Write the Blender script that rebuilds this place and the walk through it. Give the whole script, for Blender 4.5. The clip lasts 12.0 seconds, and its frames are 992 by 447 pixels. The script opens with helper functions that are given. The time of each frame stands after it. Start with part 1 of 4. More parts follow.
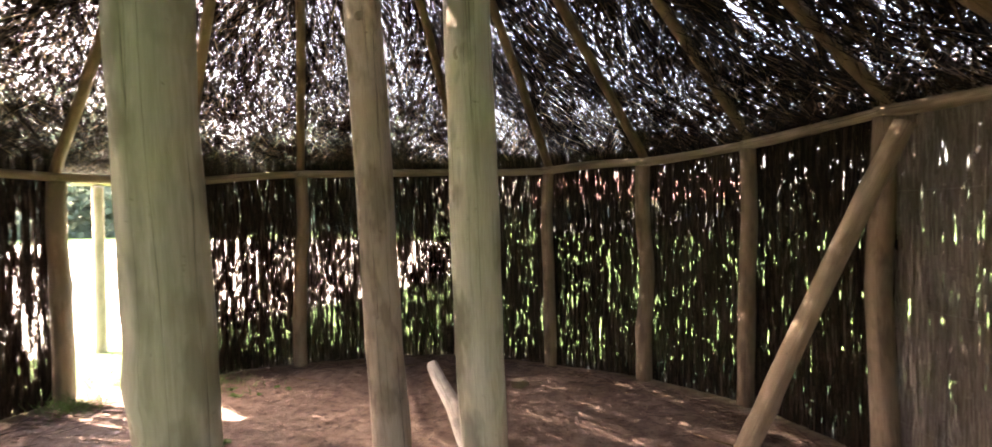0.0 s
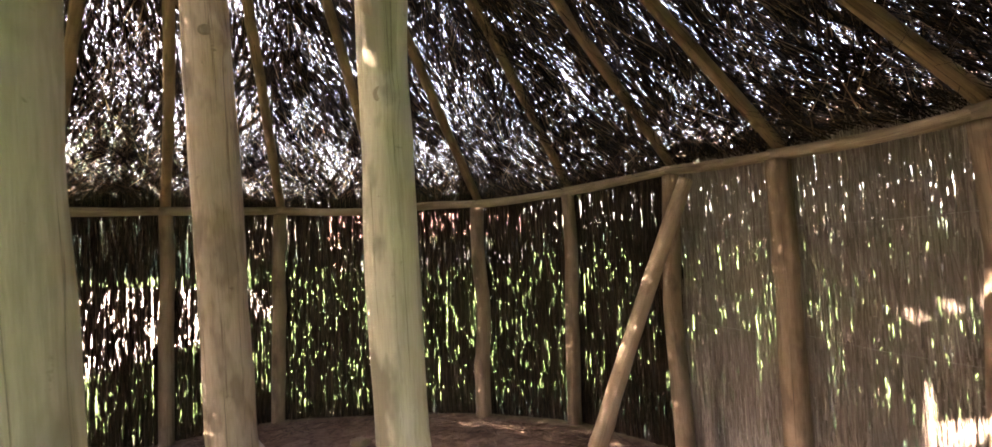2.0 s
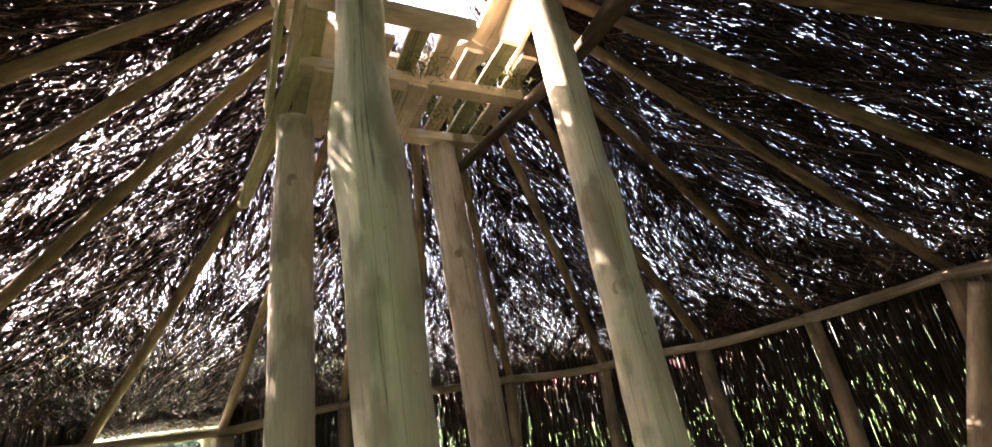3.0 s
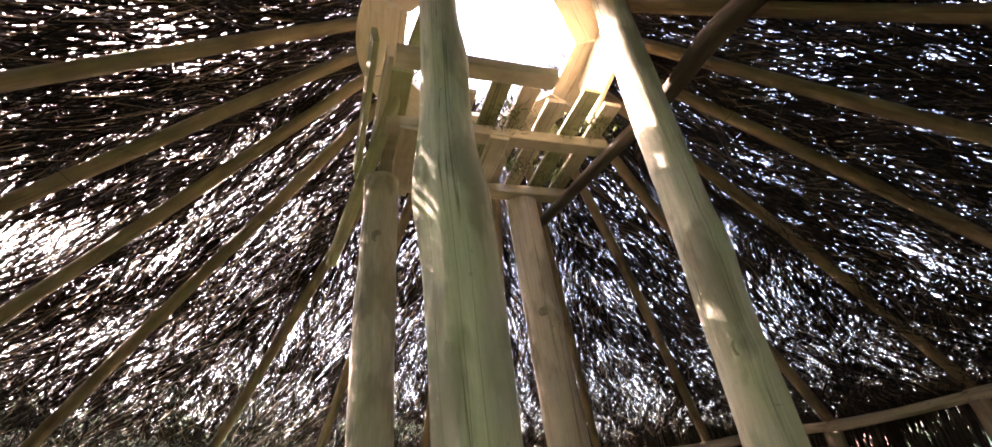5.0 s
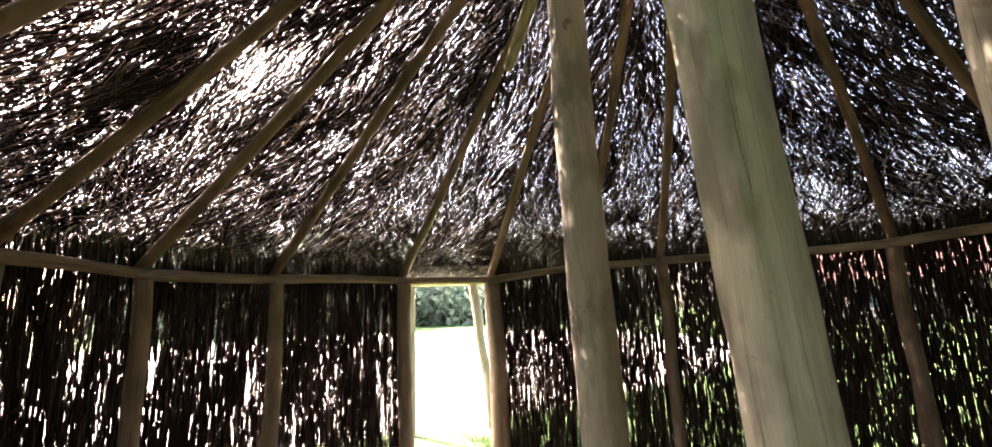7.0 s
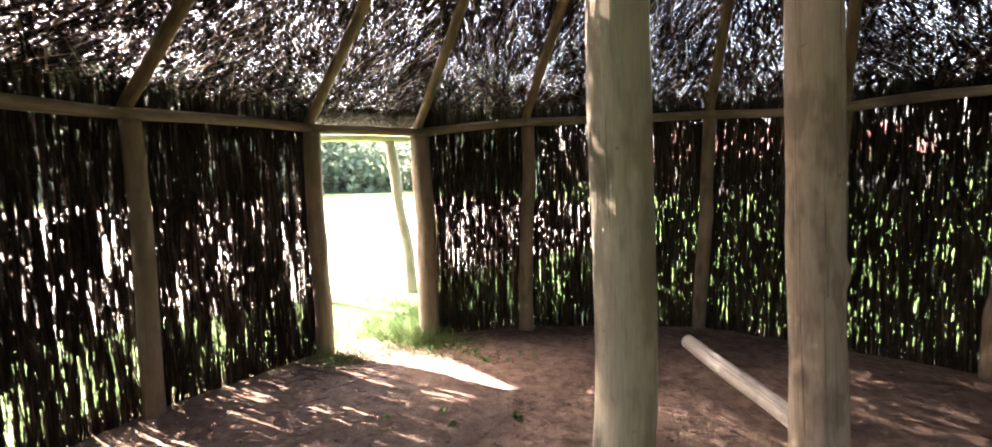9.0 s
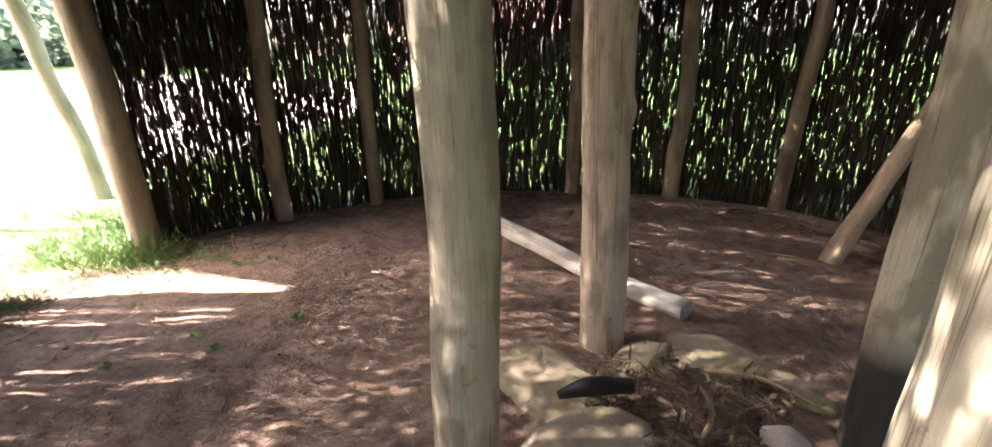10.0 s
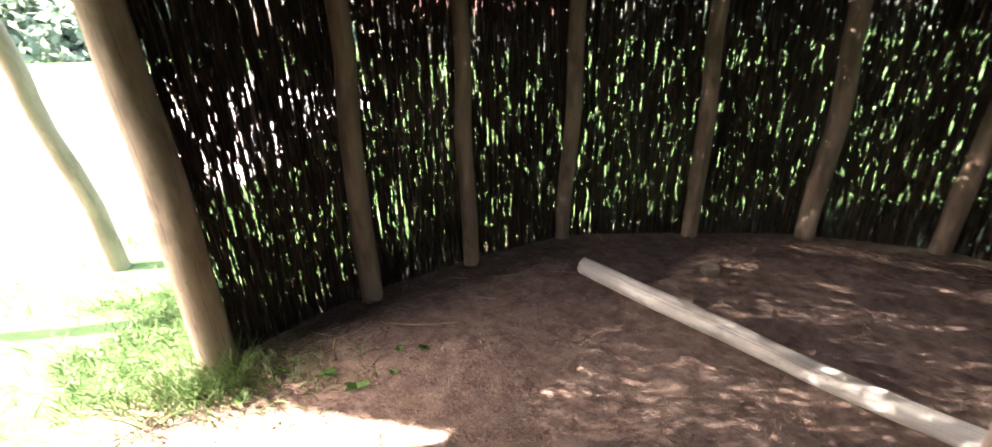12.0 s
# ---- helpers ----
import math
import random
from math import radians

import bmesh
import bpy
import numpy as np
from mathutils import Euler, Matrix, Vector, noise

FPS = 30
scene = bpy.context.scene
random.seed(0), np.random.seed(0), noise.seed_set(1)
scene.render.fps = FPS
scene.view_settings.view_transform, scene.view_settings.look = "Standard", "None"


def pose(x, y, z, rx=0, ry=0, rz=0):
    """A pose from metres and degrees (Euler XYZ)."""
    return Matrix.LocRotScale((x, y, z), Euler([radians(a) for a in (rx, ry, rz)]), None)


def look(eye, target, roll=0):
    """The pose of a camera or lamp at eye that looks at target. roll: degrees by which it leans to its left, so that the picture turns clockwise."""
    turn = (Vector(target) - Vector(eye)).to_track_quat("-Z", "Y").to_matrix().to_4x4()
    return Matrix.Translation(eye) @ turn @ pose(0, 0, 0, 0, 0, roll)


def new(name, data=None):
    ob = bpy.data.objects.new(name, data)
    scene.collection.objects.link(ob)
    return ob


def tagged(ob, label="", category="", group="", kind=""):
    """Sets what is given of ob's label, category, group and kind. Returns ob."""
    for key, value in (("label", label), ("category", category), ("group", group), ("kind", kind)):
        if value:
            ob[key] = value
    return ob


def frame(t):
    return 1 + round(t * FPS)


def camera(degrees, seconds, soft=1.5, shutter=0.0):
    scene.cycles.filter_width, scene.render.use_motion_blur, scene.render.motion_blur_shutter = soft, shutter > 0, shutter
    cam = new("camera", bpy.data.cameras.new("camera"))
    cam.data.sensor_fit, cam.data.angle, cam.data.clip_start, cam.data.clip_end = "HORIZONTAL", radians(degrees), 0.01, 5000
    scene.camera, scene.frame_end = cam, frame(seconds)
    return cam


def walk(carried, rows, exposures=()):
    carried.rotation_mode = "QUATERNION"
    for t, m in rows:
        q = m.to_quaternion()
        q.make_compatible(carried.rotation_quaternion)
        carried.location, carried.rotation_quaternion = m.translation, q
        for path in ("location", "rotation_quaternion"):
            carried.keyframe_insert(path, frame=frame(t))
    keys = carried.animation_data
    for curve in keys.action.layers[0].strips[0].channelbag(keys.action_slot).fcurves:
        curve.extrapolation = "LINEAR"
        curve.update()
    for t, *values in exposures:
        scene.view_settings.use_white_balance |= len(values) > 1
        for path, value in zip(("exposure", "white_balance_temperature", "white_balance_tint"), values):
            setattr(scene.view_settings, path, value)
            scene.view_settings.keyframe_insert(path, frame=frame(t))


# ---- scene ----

# ---- camera and walk ----
cam = camera(93.3, 12.0, soft=1.5, shutter=0.12)
# seconds, eye, point looked at, roll
PATH = [
    (0, (-0.09, 0.032, 1.501), (-0.044, 2.031, 1.475), -0.8),
    (0.5, (-0.216, 0.091, 1.499), (0.383, 1.998, 1.468), -0.7),
    (1, (-0.374, 0.075, 1.515), (0.397, 1.921, 1.479), -0.7),
    (1.5, (-0.392, 0.114, 1.523), (0.547, 1.88, 1.507), -0.8),
    (2, (-0.467, 0.165, 1.559), (0.414, 1.958, 1.663), -2.3),
    (2.5, (-0.612, 0.105, 1.608), (-0.188, 2.022, 1.99), -5.5),
    (3, (-0.648, 0.024, 1.7), (-0.5, 1.875, 2.442), -8.7),
    (3.2, (-0.674, 0.02, 1.708), (-0.557, 1.825, 2.561), -8.6),
    (4.8, (-0.685, 0.14, 1.731), (-0.747, 1.815, 2.822), -6.6),
    (5, (-0.687, 0.143, 1.712), (-0.826, 1.858, 2.731), -5.7),
    (5.5, (-0.69, 0.139, 1.671), (-1.053, 1.926, 2.492), -3.7),
    (6, (-0.699, 0.123, 1.622), (-1.206, 1.944, 2.273), -2.2),
    (6.5, (-0.812, 0.068, 1.592), (-1.455, 1.896, 2.086), -2.0),
    (7, (-0.959, 0.02, 1.531), (-1.713, 1.834, 1.907), -2.3),
    (7.2, (-0.994, 0.031, 1.524), (-1.788, 1.837, 1.851), -2.1),
    (8.8, (-1.368, 0.48, 1.47), (-1.959, 2.391, 1.427), -1.2),
    (9, (-1.425, 0.509, 1.447), (-1.813, 2.462, 1.26), -1.0),
    (9.5, (-1.491, 0.65, 1.353), (-1.423, 2.599, 0.909), -2.0),
    (9.7, (-1.557, 0.749, 1.327), (-1.23, 2.645, 0.781), -1.5),
    (10, (-1.589, 0.869, 1.3), (-0.961, 2.637, 0.607), -0.5),
    (10.5, (-1.681, 1.005, 1.339), (-0.8, 2.629, 0.574), -2.2),
    (11, (-1.969, 1.347, 1.392), (-0.834, 2.797, 0.61), 3.2),
    (11.5, (-2.16, 1.612, 1.509), (-1.067, 3.089, 0.72), 1.7),
    (12, (-2.323, 2.098, 1.606), (-1.586, 3.795, 0.847), -1.5),
]
EXPOSURE = [(0.0, 5.1, 8100, 26), (1.0, 5.55, 8500, 28), (2.0, 5.5, 8500, 28), (3.0, 4.9, 7600, 28), (5.0, 5.0, 7400, 28), (5.5, 4.75, 7400, 28), (7.0, 4.6, 7500, 27), (9.0, 4.6, 7500, 23), (10.5, 4.8, 6900, 17), (11.5, 5.05, 6800, 16), (12.0, 4.65, 6900, 18)]
walk(cam, [(t, look(eye, target, roll)) for t, eye, target, roll in PATH], EXPOSURE)

# ---- world and sun ----
SUN_AZ, SUN_EL = 164.0, 44.5
to_sun = Vector((math.cos(radians(SUN_AZ)) * math.cos(radians(SUN_EL)), math.sin(radians(SUN_AZ)) * math.cos(radians(SUN_EL)), math.sin(radians(SUN_EL))))
world = bpy.data.worlds.new("world")
scene.world = world
world.use_nodes = True
wn = world.node_tree.nodes
sky = wn.new("ShaderNodeTexSky")
sky.sky_type = "NISHITA"
sky.sun_disc = False
sky.sun_elevation = radians(SUN_EL)
sky.sun_rotation = radians(90 - SUN_AZ)
sky.dust_density = 4.0
sky.ozone_density = 0.6
wn["Background"].inputs["Strength"].default_value = 0.12
world.node_tree.links.new(sky.outputs[0], wn["Background"].inputs["Color"])
sun = new("sun", bpy.data.lights.new("sun", "SUN"))
sun.data.energy = 4.0
sun.data.angle = radians(0.53)
sun.data.color = (1.0, 0.95, 0.87)
sun.matrix_world = look(Vector((0, 0, 30)) + to_sun * 30, (0, 0, 30))

# ---- materials ----


def material(name, rough=0.8):
    m = bpy.data.materials.new(name)
    m.use_nodes = True
    b = m.node_tree.nodes["Principled BSDF"]
    b.inputs["Roughness"].default_value = rough
    b.inputs["Specular IOR Level"].default_value = 0.25
    return m, m.node_tree, b


def node(tree, kind, **values):
    n = tree.nodes.new(kind)
    for k, v in values.items():
        n.inputs[k.replace("_", " ")].default_value = v
    return n


def noise_at(tree, vec, scale, detail=4.0, rough=0.6):
    n = node(tree, "ShaderNodeTexNoise", Scale=scale, Detail=detail, Roughness=rough)
    if vec is not None:
        tree.links.new(vec, n.inputs["Vector"])
    return n.outputs["Fac"]


def ramp(tree, fac, stops):
    n = tree.nodes.new("ShaderNodeValToRGB")
    e = n.color_ramp.elements
    while len(e) < len(stops):
        e.new(0.5)
    for el, (p, c) in zip(e, stops):
        el.position = p
        el.color = (*c, 1)
    tree.links.new(fac, n.inputs["Fac"])
    return n.outputs["Color"]


def mix(tree, fac, a, b, mode="MIX"):
    n = tree.nodes.new("ShaderNodeMix")
    n.data_type = "RGBA"
    n.blend_type = mode
    for sock, v in ((n.inputs[0], fac), (n.inputs[6], a), (n.inputs[7], b)):
        if isinstance(v, (int, float)):
            sock.default_value = v
        elif isinstance(v, tuple):
            sock.default_value = (*v, 1)
        else:
            tree.links.new(v, sock)
    return n.outputs[2]


def math_node(tree, op, a, b=0.0):
    n = tree.nodes.new("ShaderNodeMath")
    n.operation = op
    n.use_clamp = True
    for sock, v in zip(n.inputs, (a, b)):
        if isinstance(v, (int, float)):
            sock.default_value = v
        else:
            tree.links.new(v, sock)
    return n.outputs[0]


def bump(tree, bsdf, height, strength=0.5, distance=0.01):
    n = node(tree, "ShaderNodeBump", Strength=strength, Distance=distance)
    tree.links.new(height, n.inputs["Height"])
    tree.links.new(n.outputs["Normal"], bsdf.inputs["Normal"])


def wood(name, light, dark, crack, green=0.0, rough=0.75, stain=0.5, grain=0.6, char=0.0):
    """Round timber: grain along the stem, stains, thin drying cracks, and algae where green > 0."""
    m, tr, b = material(name, rough)
    uv = tr.nodes.new("ShaderNodeUVMap").outputs[0]
    info = tr.nodes.new("ShaderNodeObjectInfo").outputs["Random"]
    shift = tr.nodes.new("ShaderNodeVectorMath")
    shift.operation = "ADD"
    comb = tr.nodes.new("ShaderNodeCombineXYZ")
    big = node(tr, "ShaderNodeMath")
    big.operation = "MULTIPLY"
    big.inputs[1].default_value = 37.0
    tr.links.new(info, big.inputs[0])
    tr.links.new(big.outputs[0], comb.inputs[1])
    tr.links.new(big.outputs[0], comb.inputs[2])
    tr.links.new(uv, shift.inputs[0])
    tr.links.new(comb.outputs[0], shift.inputs[1])
    stretch = node(tr, "ShaderNodeMapping", Scale=(1.0, 0.06, 1.0))
    tr.links.new(shift.outputs[0], stretch.inputs["Vector"])
    fine = noise_at(tr, stretch.outputs[0], 190.0, 5.0, 0.65)
    tall = node(tr, "ShaderNodeMapping", Scale=(1.0, 0.4, 1.0))
    tr.links.new(shift.outputs[0], tall.inputs["Vector"])
    broad = noise_at(tr, tall.outputs[0], 8.0, 3.5, 0.55)
    spots = noise_at(tr, shift.outputs[0], 26.0, 4.0, 0.6)
    slow = node(tr, "ShaderNodeMapping", Scale=(1.0, 0.007, 1.0))
    tr.links.new(shift.outputs[0], slow.inputs["Vector"])
    split = noise_at(tr, slow.outputs[0], 17.0, 4.0, 0.55)
    col = ramp(tr, math_node(tr, "ADD", math_node(tr, "MULTIPLY", fine, 0.6), math_node(tr, "MULTIPLY", noise_at(tr, tall.outputs[0], 2.5, 4.0), 0.4)), [(0.3, dark), (0.64, light)])
    col = mix(tr, math_node(tr, "MULTIPLY", ramp(tr, broad, [(0.50, (0, 0, 0)), (0.60, (1, 1, 1))]), stain), col, tuple(c * 0.45 for c in dark))
    col = mix(tr, ramp(tr, spots, [(0.67, (0, 0, 0)), (0.74, (0.5, 0.5, 0.5))]), col, crack)
    drip = node(tr, "ShaderNodeMapping", Scale=(1.0, 0.10, 1.0), Location=(3.7, 1.9, 0.0))
    tr.links.new(shift.outputs[0], drip.inputs["Vector"])
    streak = ramp(tr, noise_at(tr, drip.outputs[0], 34.0, 4.0, 0.65), [(0.54, (0, 0, 0)), (0.64, (1, 1, 1))])
    col = mix(tr, math_node(tr, "MULTIPLY", streak, stain * 0.55), col, tuple(c * 0.6 for c in dark))
    if green:
        geo = tr.nodes.new("ShaderNodeNewGeometry")
        side = tr.nodes.new("ShaderNodeVectorMath")
        side.operation = "DOT_PRODUCT"
        side.inputs[1].default_value = (0.42, -0.10, 0.0)
        tr.links.new(geo.outputs["Normal"], side.inputs[0])
        moss = noise_at(tr, shift.outputs[0], 3.0, 5.0, 0.7)
        amt = math_node(tr, "ADD", side.outputs["Value"], moss)
        amt = math_node(tr, "MULTIPLY", ramp(tr, amt, [(0.42, (0, 0, 0)), (0.72, (1, 1, 1))]), green)
        col = mix(tr, amt, col, (0.38, 0.37, 0.20))
    cracks = ramp(tr, split, [(0.495, (0, 0, 0)), (0.5, (1, 1, 1)), (0.505, (0, 0, 0))])
    col = mix(tr, math_node(tr, "MULTIPLY", cracks, 0.75), col, crack)
    if char:
        where = tr.nodes.new("ShaderNodeSeparateXYZ")
        tr.links.new(tr.nodes.new("ShaderNodeTexCoord").outputs["Object"], where.inputs[0])
        depth = tr.nodes.new("ShaderNodeMath")
        depth.operation = "MULTIPLY_ADD"
        depth.inputs[1].default_value = -2.1
        depth.inputs[2].default_value = 0.45 + 2.1 * char
        tr.links.new(where.outputs[2], depth.inputs[0])
        burnt = math_node(tr, "ADD", depth.outputs[0], math_node(tr, "SUBTRACT", math_node(tr, "MULTIPLY", broad, 3.6), 1.8))
        col = mix(tr, ramp(tr, burnt, [(0.3, (0, 0, 0)), (0.7, (0.95, 0.95, 0.95))]), col, (0.014, 0.014, 0.015))
    tr.links.new(col, b.inputs["Base Color"])
    high = math_node(tr, "SUBTRACT", math_node(tr, "ADD", math_node(tr, "MULTIPLY", fine, grain), math_node(tr, "MULTIPLY", broad, 0.3)), cracks)
    bump(tr, b, high, 0.55, 0.006)
    return m


def twig_mat(name, stops, rough=0.7):
    m, tr, b = material(name, rough)
    geo = tr.nodes.new("ShaderNodeNewGeometry")
    pos = tr.nodes.new("ShaderNodeTexCoord").outputs["Object"]
    col = ramp(tr, geo.outputs["Random Per Island"], stops)
    patch = noise_at(tr, pos, 1.7, 3.0)
    col = mix(tr, ramp(tr, patch, [(0.4, (0, 0, 0)), (0.7, (0.5, 0.5, 0.5))]), col, stops[0][1])
    tr.links.new(col, b.inputs["Base Color"])
    bump(tr, b, noise_at(tr, pos, 240.0, 2.0), 0.4, 0.002)
    return m


M_CENTRE = wood("centre_post_wood", (0.60, 0.555, 0.46), (0.42, 0.37, 0.285), (0.06, 0.045, 0.03), green=0.36, stain=0.75)
M_CENTRE_BROWN = wood("brown_post_wood", (0.47, 0.385, 0.31), (0.30, 0.225, 0.17), (0.055, 0.035, 0.025), green=0.1, stain=0.6)
M_CENTRE_GREY = wood("grey_post_wood", (0.40, 0.355, 0.285), (0.235, 0.195, 0.15), (0.05, 0.035, 0.025), green=0.25, stain=0.65)
M_POST = wood("wall_post_wood", (0.29, 0.225, 0.165), (0.16, 0.112, 0.078), (0.03, 0.02, 0.014), green=0.2)
M_BEAM = wood("beam_wood", (0.34, 0.28, 0.205), (0.18, 0.137, 0.095), (0.035, 0.025, 0.018), green=0.15)
M_LEANING = wood("split_timber", (0.43, 0.345, 0.25), (0.26, 0.195, 0.135), (0.05, 0.035, 0.025), green=0.05, stain=0.4)
M_RAFTER = wood("rafter_wood", (0.26, 0.185, 0.11), (0.125, 0.083, 0.05), (0.035, 0.025, 0.015), green=0.12)
M_PALE = wood("pale_plank", (0.50, 0.41, 0.30), (0.34, 0.26, 0.175), (0.10, 0.06, 0.035), green=0.12, stain=0.3)
M_MOSSY = wood("mossy_pole_wood", (0.30, 0.27, 0.15), (0.16, 0.14, 0.07), (0.04, 0.035, 0.02), green=0.9)
M_BARK = wood("dark_bark", (0.10, 0.075, 0.055), (0.045, 0.033, 0.025), (0.012, 0.01, 0.008), rough=0.9)
M_LOG = wood("fallen_log_wood", (0.56, 0.53, 0.48), (0.36, 0.325, 0.285), (0.06, 0.045, 0.03), green=0.0, stain=0.5)
M_CENTRE_CHAR = wood("charred_foot_wood", (0.60, 0.555, 0.45), (0.42, 0.37, 0.28), (0.06, 0.045, 0.03), green=0.25, stain=0.75, char=0.53)
M_CHAR = wood("charred_wood", (0.014, 0.013, 0.013), (0.005, 0.005, 0.005), (0.002, 0.002, 0.002), rough=0.8)
# Near-black tones hold the roof's shade; the palest straw is raised for sunlit glints.
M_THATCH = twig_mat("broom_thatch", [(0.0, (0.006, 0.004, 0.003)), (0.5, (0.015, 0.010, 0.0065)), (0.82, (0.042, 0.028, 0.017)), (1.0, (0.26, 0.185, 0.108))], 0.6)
# Brushwood twice: darkened for shaded bays; the greyer screen also lightened for sun.
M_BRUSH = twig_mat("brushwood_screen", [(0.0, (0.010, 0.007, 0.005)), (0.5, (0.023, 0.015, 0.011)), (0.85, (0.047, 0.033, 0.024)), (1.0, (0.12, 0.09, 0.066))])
M_BRUSH_GREY_LIT = twig_mat("sunlit_grey_brushwood", [(0.0, (0.14, 0.115, 0.10)), (0.5, (0.24, 0.20, 0.175)), (0.85, (0.33, 0.28, 0.25)), (1.0, (0.43, 0.375, 0.335))])
M_LITTER = twig_mat("litter", [(0.0, (0.035, 0.024, 0.018)), (0.6, (0.09, 0.062, 0.043)), (0.92, (0.20, 0.15, 0.10)), (1.0, (0.42, 0.34, 0.24))])


def leafy(m, amount):
    """Lets light through thin leaves."""
    tr = m.node_tree
    b = tr.nodes["Principled BSDF"]
    tl = tr.nodes.new("ShaderNodeBsdfTranslucent")
    tr.links.new(b.inputs["Base Color"].links[0].from_socket, tl.inputs["Color"])
    mx = tr.nodes.new("ShaderNodeMixShader")
    mx.inputs[0].default_value = amount
    tr.links.new(b.outputs[0], mx.inputs[1])
    tr.links.new(tl.outputs[0], mx.inputs[2])
    tr.links.new(mx.outputs[0], tr.nodes["Material Output"].inputs["Surface"])
    return m


M_GRASS = twig_mat("grass_blades", [(0.0, (0.06, 0.12, 0.028)), (0.6, (0.105, 0.19, 0.055)), (1.0, (0.20, 0.27, 0.12))], 0.5)
leafy(M_GRASS, 0.4)
M_MOSS = twig_mat("moss", [(0.0, (0.05, 0.065, 0.015)), (0.6, (0.11, 0.13, 0.03)), (1.0, (0.20, 0.21, 0.06))], 0.8)
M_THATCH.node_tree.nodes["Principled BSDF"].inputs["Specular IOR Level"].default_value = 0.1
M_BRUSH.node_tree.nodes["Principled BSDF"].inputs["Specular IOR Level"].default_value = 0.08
# Leaf greens paled to carry the haze of distance in their colour.
M_LEAF = twig_mat("hazy_tree_leaves", [(0.0, (0.11, 0.155, 0.11)), (0.6, (0.15, 0.20, 0.145)), (1.0, (0.19, 0.24, 0.18))], 0.5)
leafy(M_LEAF, 0.45)


def earth_mat():
    m, tr, b = material("ground_earth", 0.95)
    pos = tr.nodes.new("ShaderNodeTexCoord").outputs["Object"]
    big = noise_at(tr, pos, 1.3, 5.0, 0.6)
    mid = noise_at(tr, pos, 9.0, 6.0, 0.7)
    fine = noise_at(tr, pos, 70.0, 5.0, 0.75)
    col = ramp(tr, mid, [(0.38, (0.12, 0.080, 0.064)), (0.52, (0.215, 0.152, 0.124)), (0.66, (0.29, 0.215, 0.178))])
    col = mix(tr, ramp(tr, big, [(0.4, (0, 0, 0)), (0.65, (0.6, 0.6, 0.6))]), col, (0.145, 0.098, 0.077))
    col = mix(tr, ramp(tr, fine, [(0.56, (0, 0, 0)), (0.65, (0.7, 0.7, 0.7))]), col, (0.07, 0.047, 0.036))
    col = mix(tr, ramp(tr, fine, [(0.33, (0.6, 0.6, 0.6)), (0.42, (0, 0, 0))]), col, (0.31, 0.225, 0.17))
    # grass outside the hut, and a disc coloured pale for overexposed sunlit ground
    sep = tr.nodes.new("ShaderNodeVectorMath")
    sep.operation = "DISTANCE"
    sep.inputs[1].default_value = (-0.963, 1.824, 0.0)
    tr.links.new(pos, sep.inputs[0])
    far = tr.nodes.new("ShaderNodeMath")
    far.operation = "MULTIPLY_ADD"
    far.inputs[1].default_value = 2.2
    far.inputs[2].default_value = -7.4
    tr.links.new(sep.outputs["Value"], far.inputs[0])
    edge = math_node(tr, "ADD", far.outputs[0], math_node(tr, "MULTIPLY", mid, 0.5))
    lawn = ramp(tr, noise_at(tr, pos, 3.0, 6.0, 0.7), [(0.3, (0.036, 0.078, 0.02)), (0.7, (0.078, 0.145, 0.046))])
    lawn = mix(tr, ramp(tr, fine, [(0.5, (0, 0, 0)), (0.7, (0.5, 0.5, 0.5))]), lawn, (0.07, 0.12, 0.03))
    dotp = tr.nodes.new("ShaderNodeVectorMath")
    dotp.operation = "DISTANCE"
    dotp.inputs[1].default_value = (-20.0, 19.0, 0.0)
    tr.links.new(pos, dotp.inputs[0])
    inside = tr.nodes.new("ShaderNodeMath")
    inside.operation = "LESS_THAN"
    inside.inputs[1].default_value = 20.2
    tr.links.new(dotp.outputs["Value"], inside.inputs[0])
    glare_ground = ramp(tr, fine, [(0.3, (0.42, 0.40, 0.34)), (0.7, (0.62, 0.60, 0.53))])
    lawn = mix(tr, inside.outputs[0], lawn, glare_ground)
    col = mix(tr, edge, col, lawn)
    tr.links.new(col, b.inputs["Base Color"])
    bump(tr, b, math_node(tr, "ADD", math_node(tr, "MULTIPLY", mid, 0.6), math_node(tr, "MULTIPLY", fine, 0.5)), 1.0, 0.028)
    return m


def stone_mat(name, light, dark, green):
    m, tr, b = material(name, 0.9)
    pos = tr.nodes.new("ShaderNodeTexCoord").outputs["Object"]
    big = noise_at(tr, pos, 7.0, 6.0, 0.65)
    fine = noise_at(tr, pos, 60.0, 5.0, 0.7)
    col = ramp(tr, big, [(0.3, dark), (0.65, light)])
    col = mix(tr, ramp(tr, fine, [(0.58, (0, 0, 0)), (0.72, (0.6, 0.6, 0.6))]), col, tuple(c * 0.45 for c in dark))
    col = mix(tr, math_node(tr, "MULTIPLY", ramp(tr, noise_at(tr, pos, 4.0, 5.0), [(0.45, (0, 0, 0)), (0.6, (1, 1, 1))]), green), col, (0.14, 0.15, 0.06))
    tr.links.new(col, b.inputs["Base Color"])
    bump(tr, b, math_node(tr, "ADD", big, math_node(tr, "MULTIPLY", fine, 0.35)), 0.7, 0.02)
    return m


M_EARTH = earth_mat()
M_STONE = stone_mat("hearth_stone", (0.33, 0.28, 0.215), (0.18, 0.145, 0.105), 0.55)
M_STONE_GREY = stone_mat("grey_stone", (0.42, 0.38, 0.36), (0.28, 0.24, 0.22), 0.0)
M_WIRE, _t, _b = material("wire_metal", 0.45)
_b.inputs["Metallic"].default_value = 1.0
_b.inputs["Base Color"].default_value = (0.36, 0.34, 0.31, 1)

# ---- mesh helpers ----


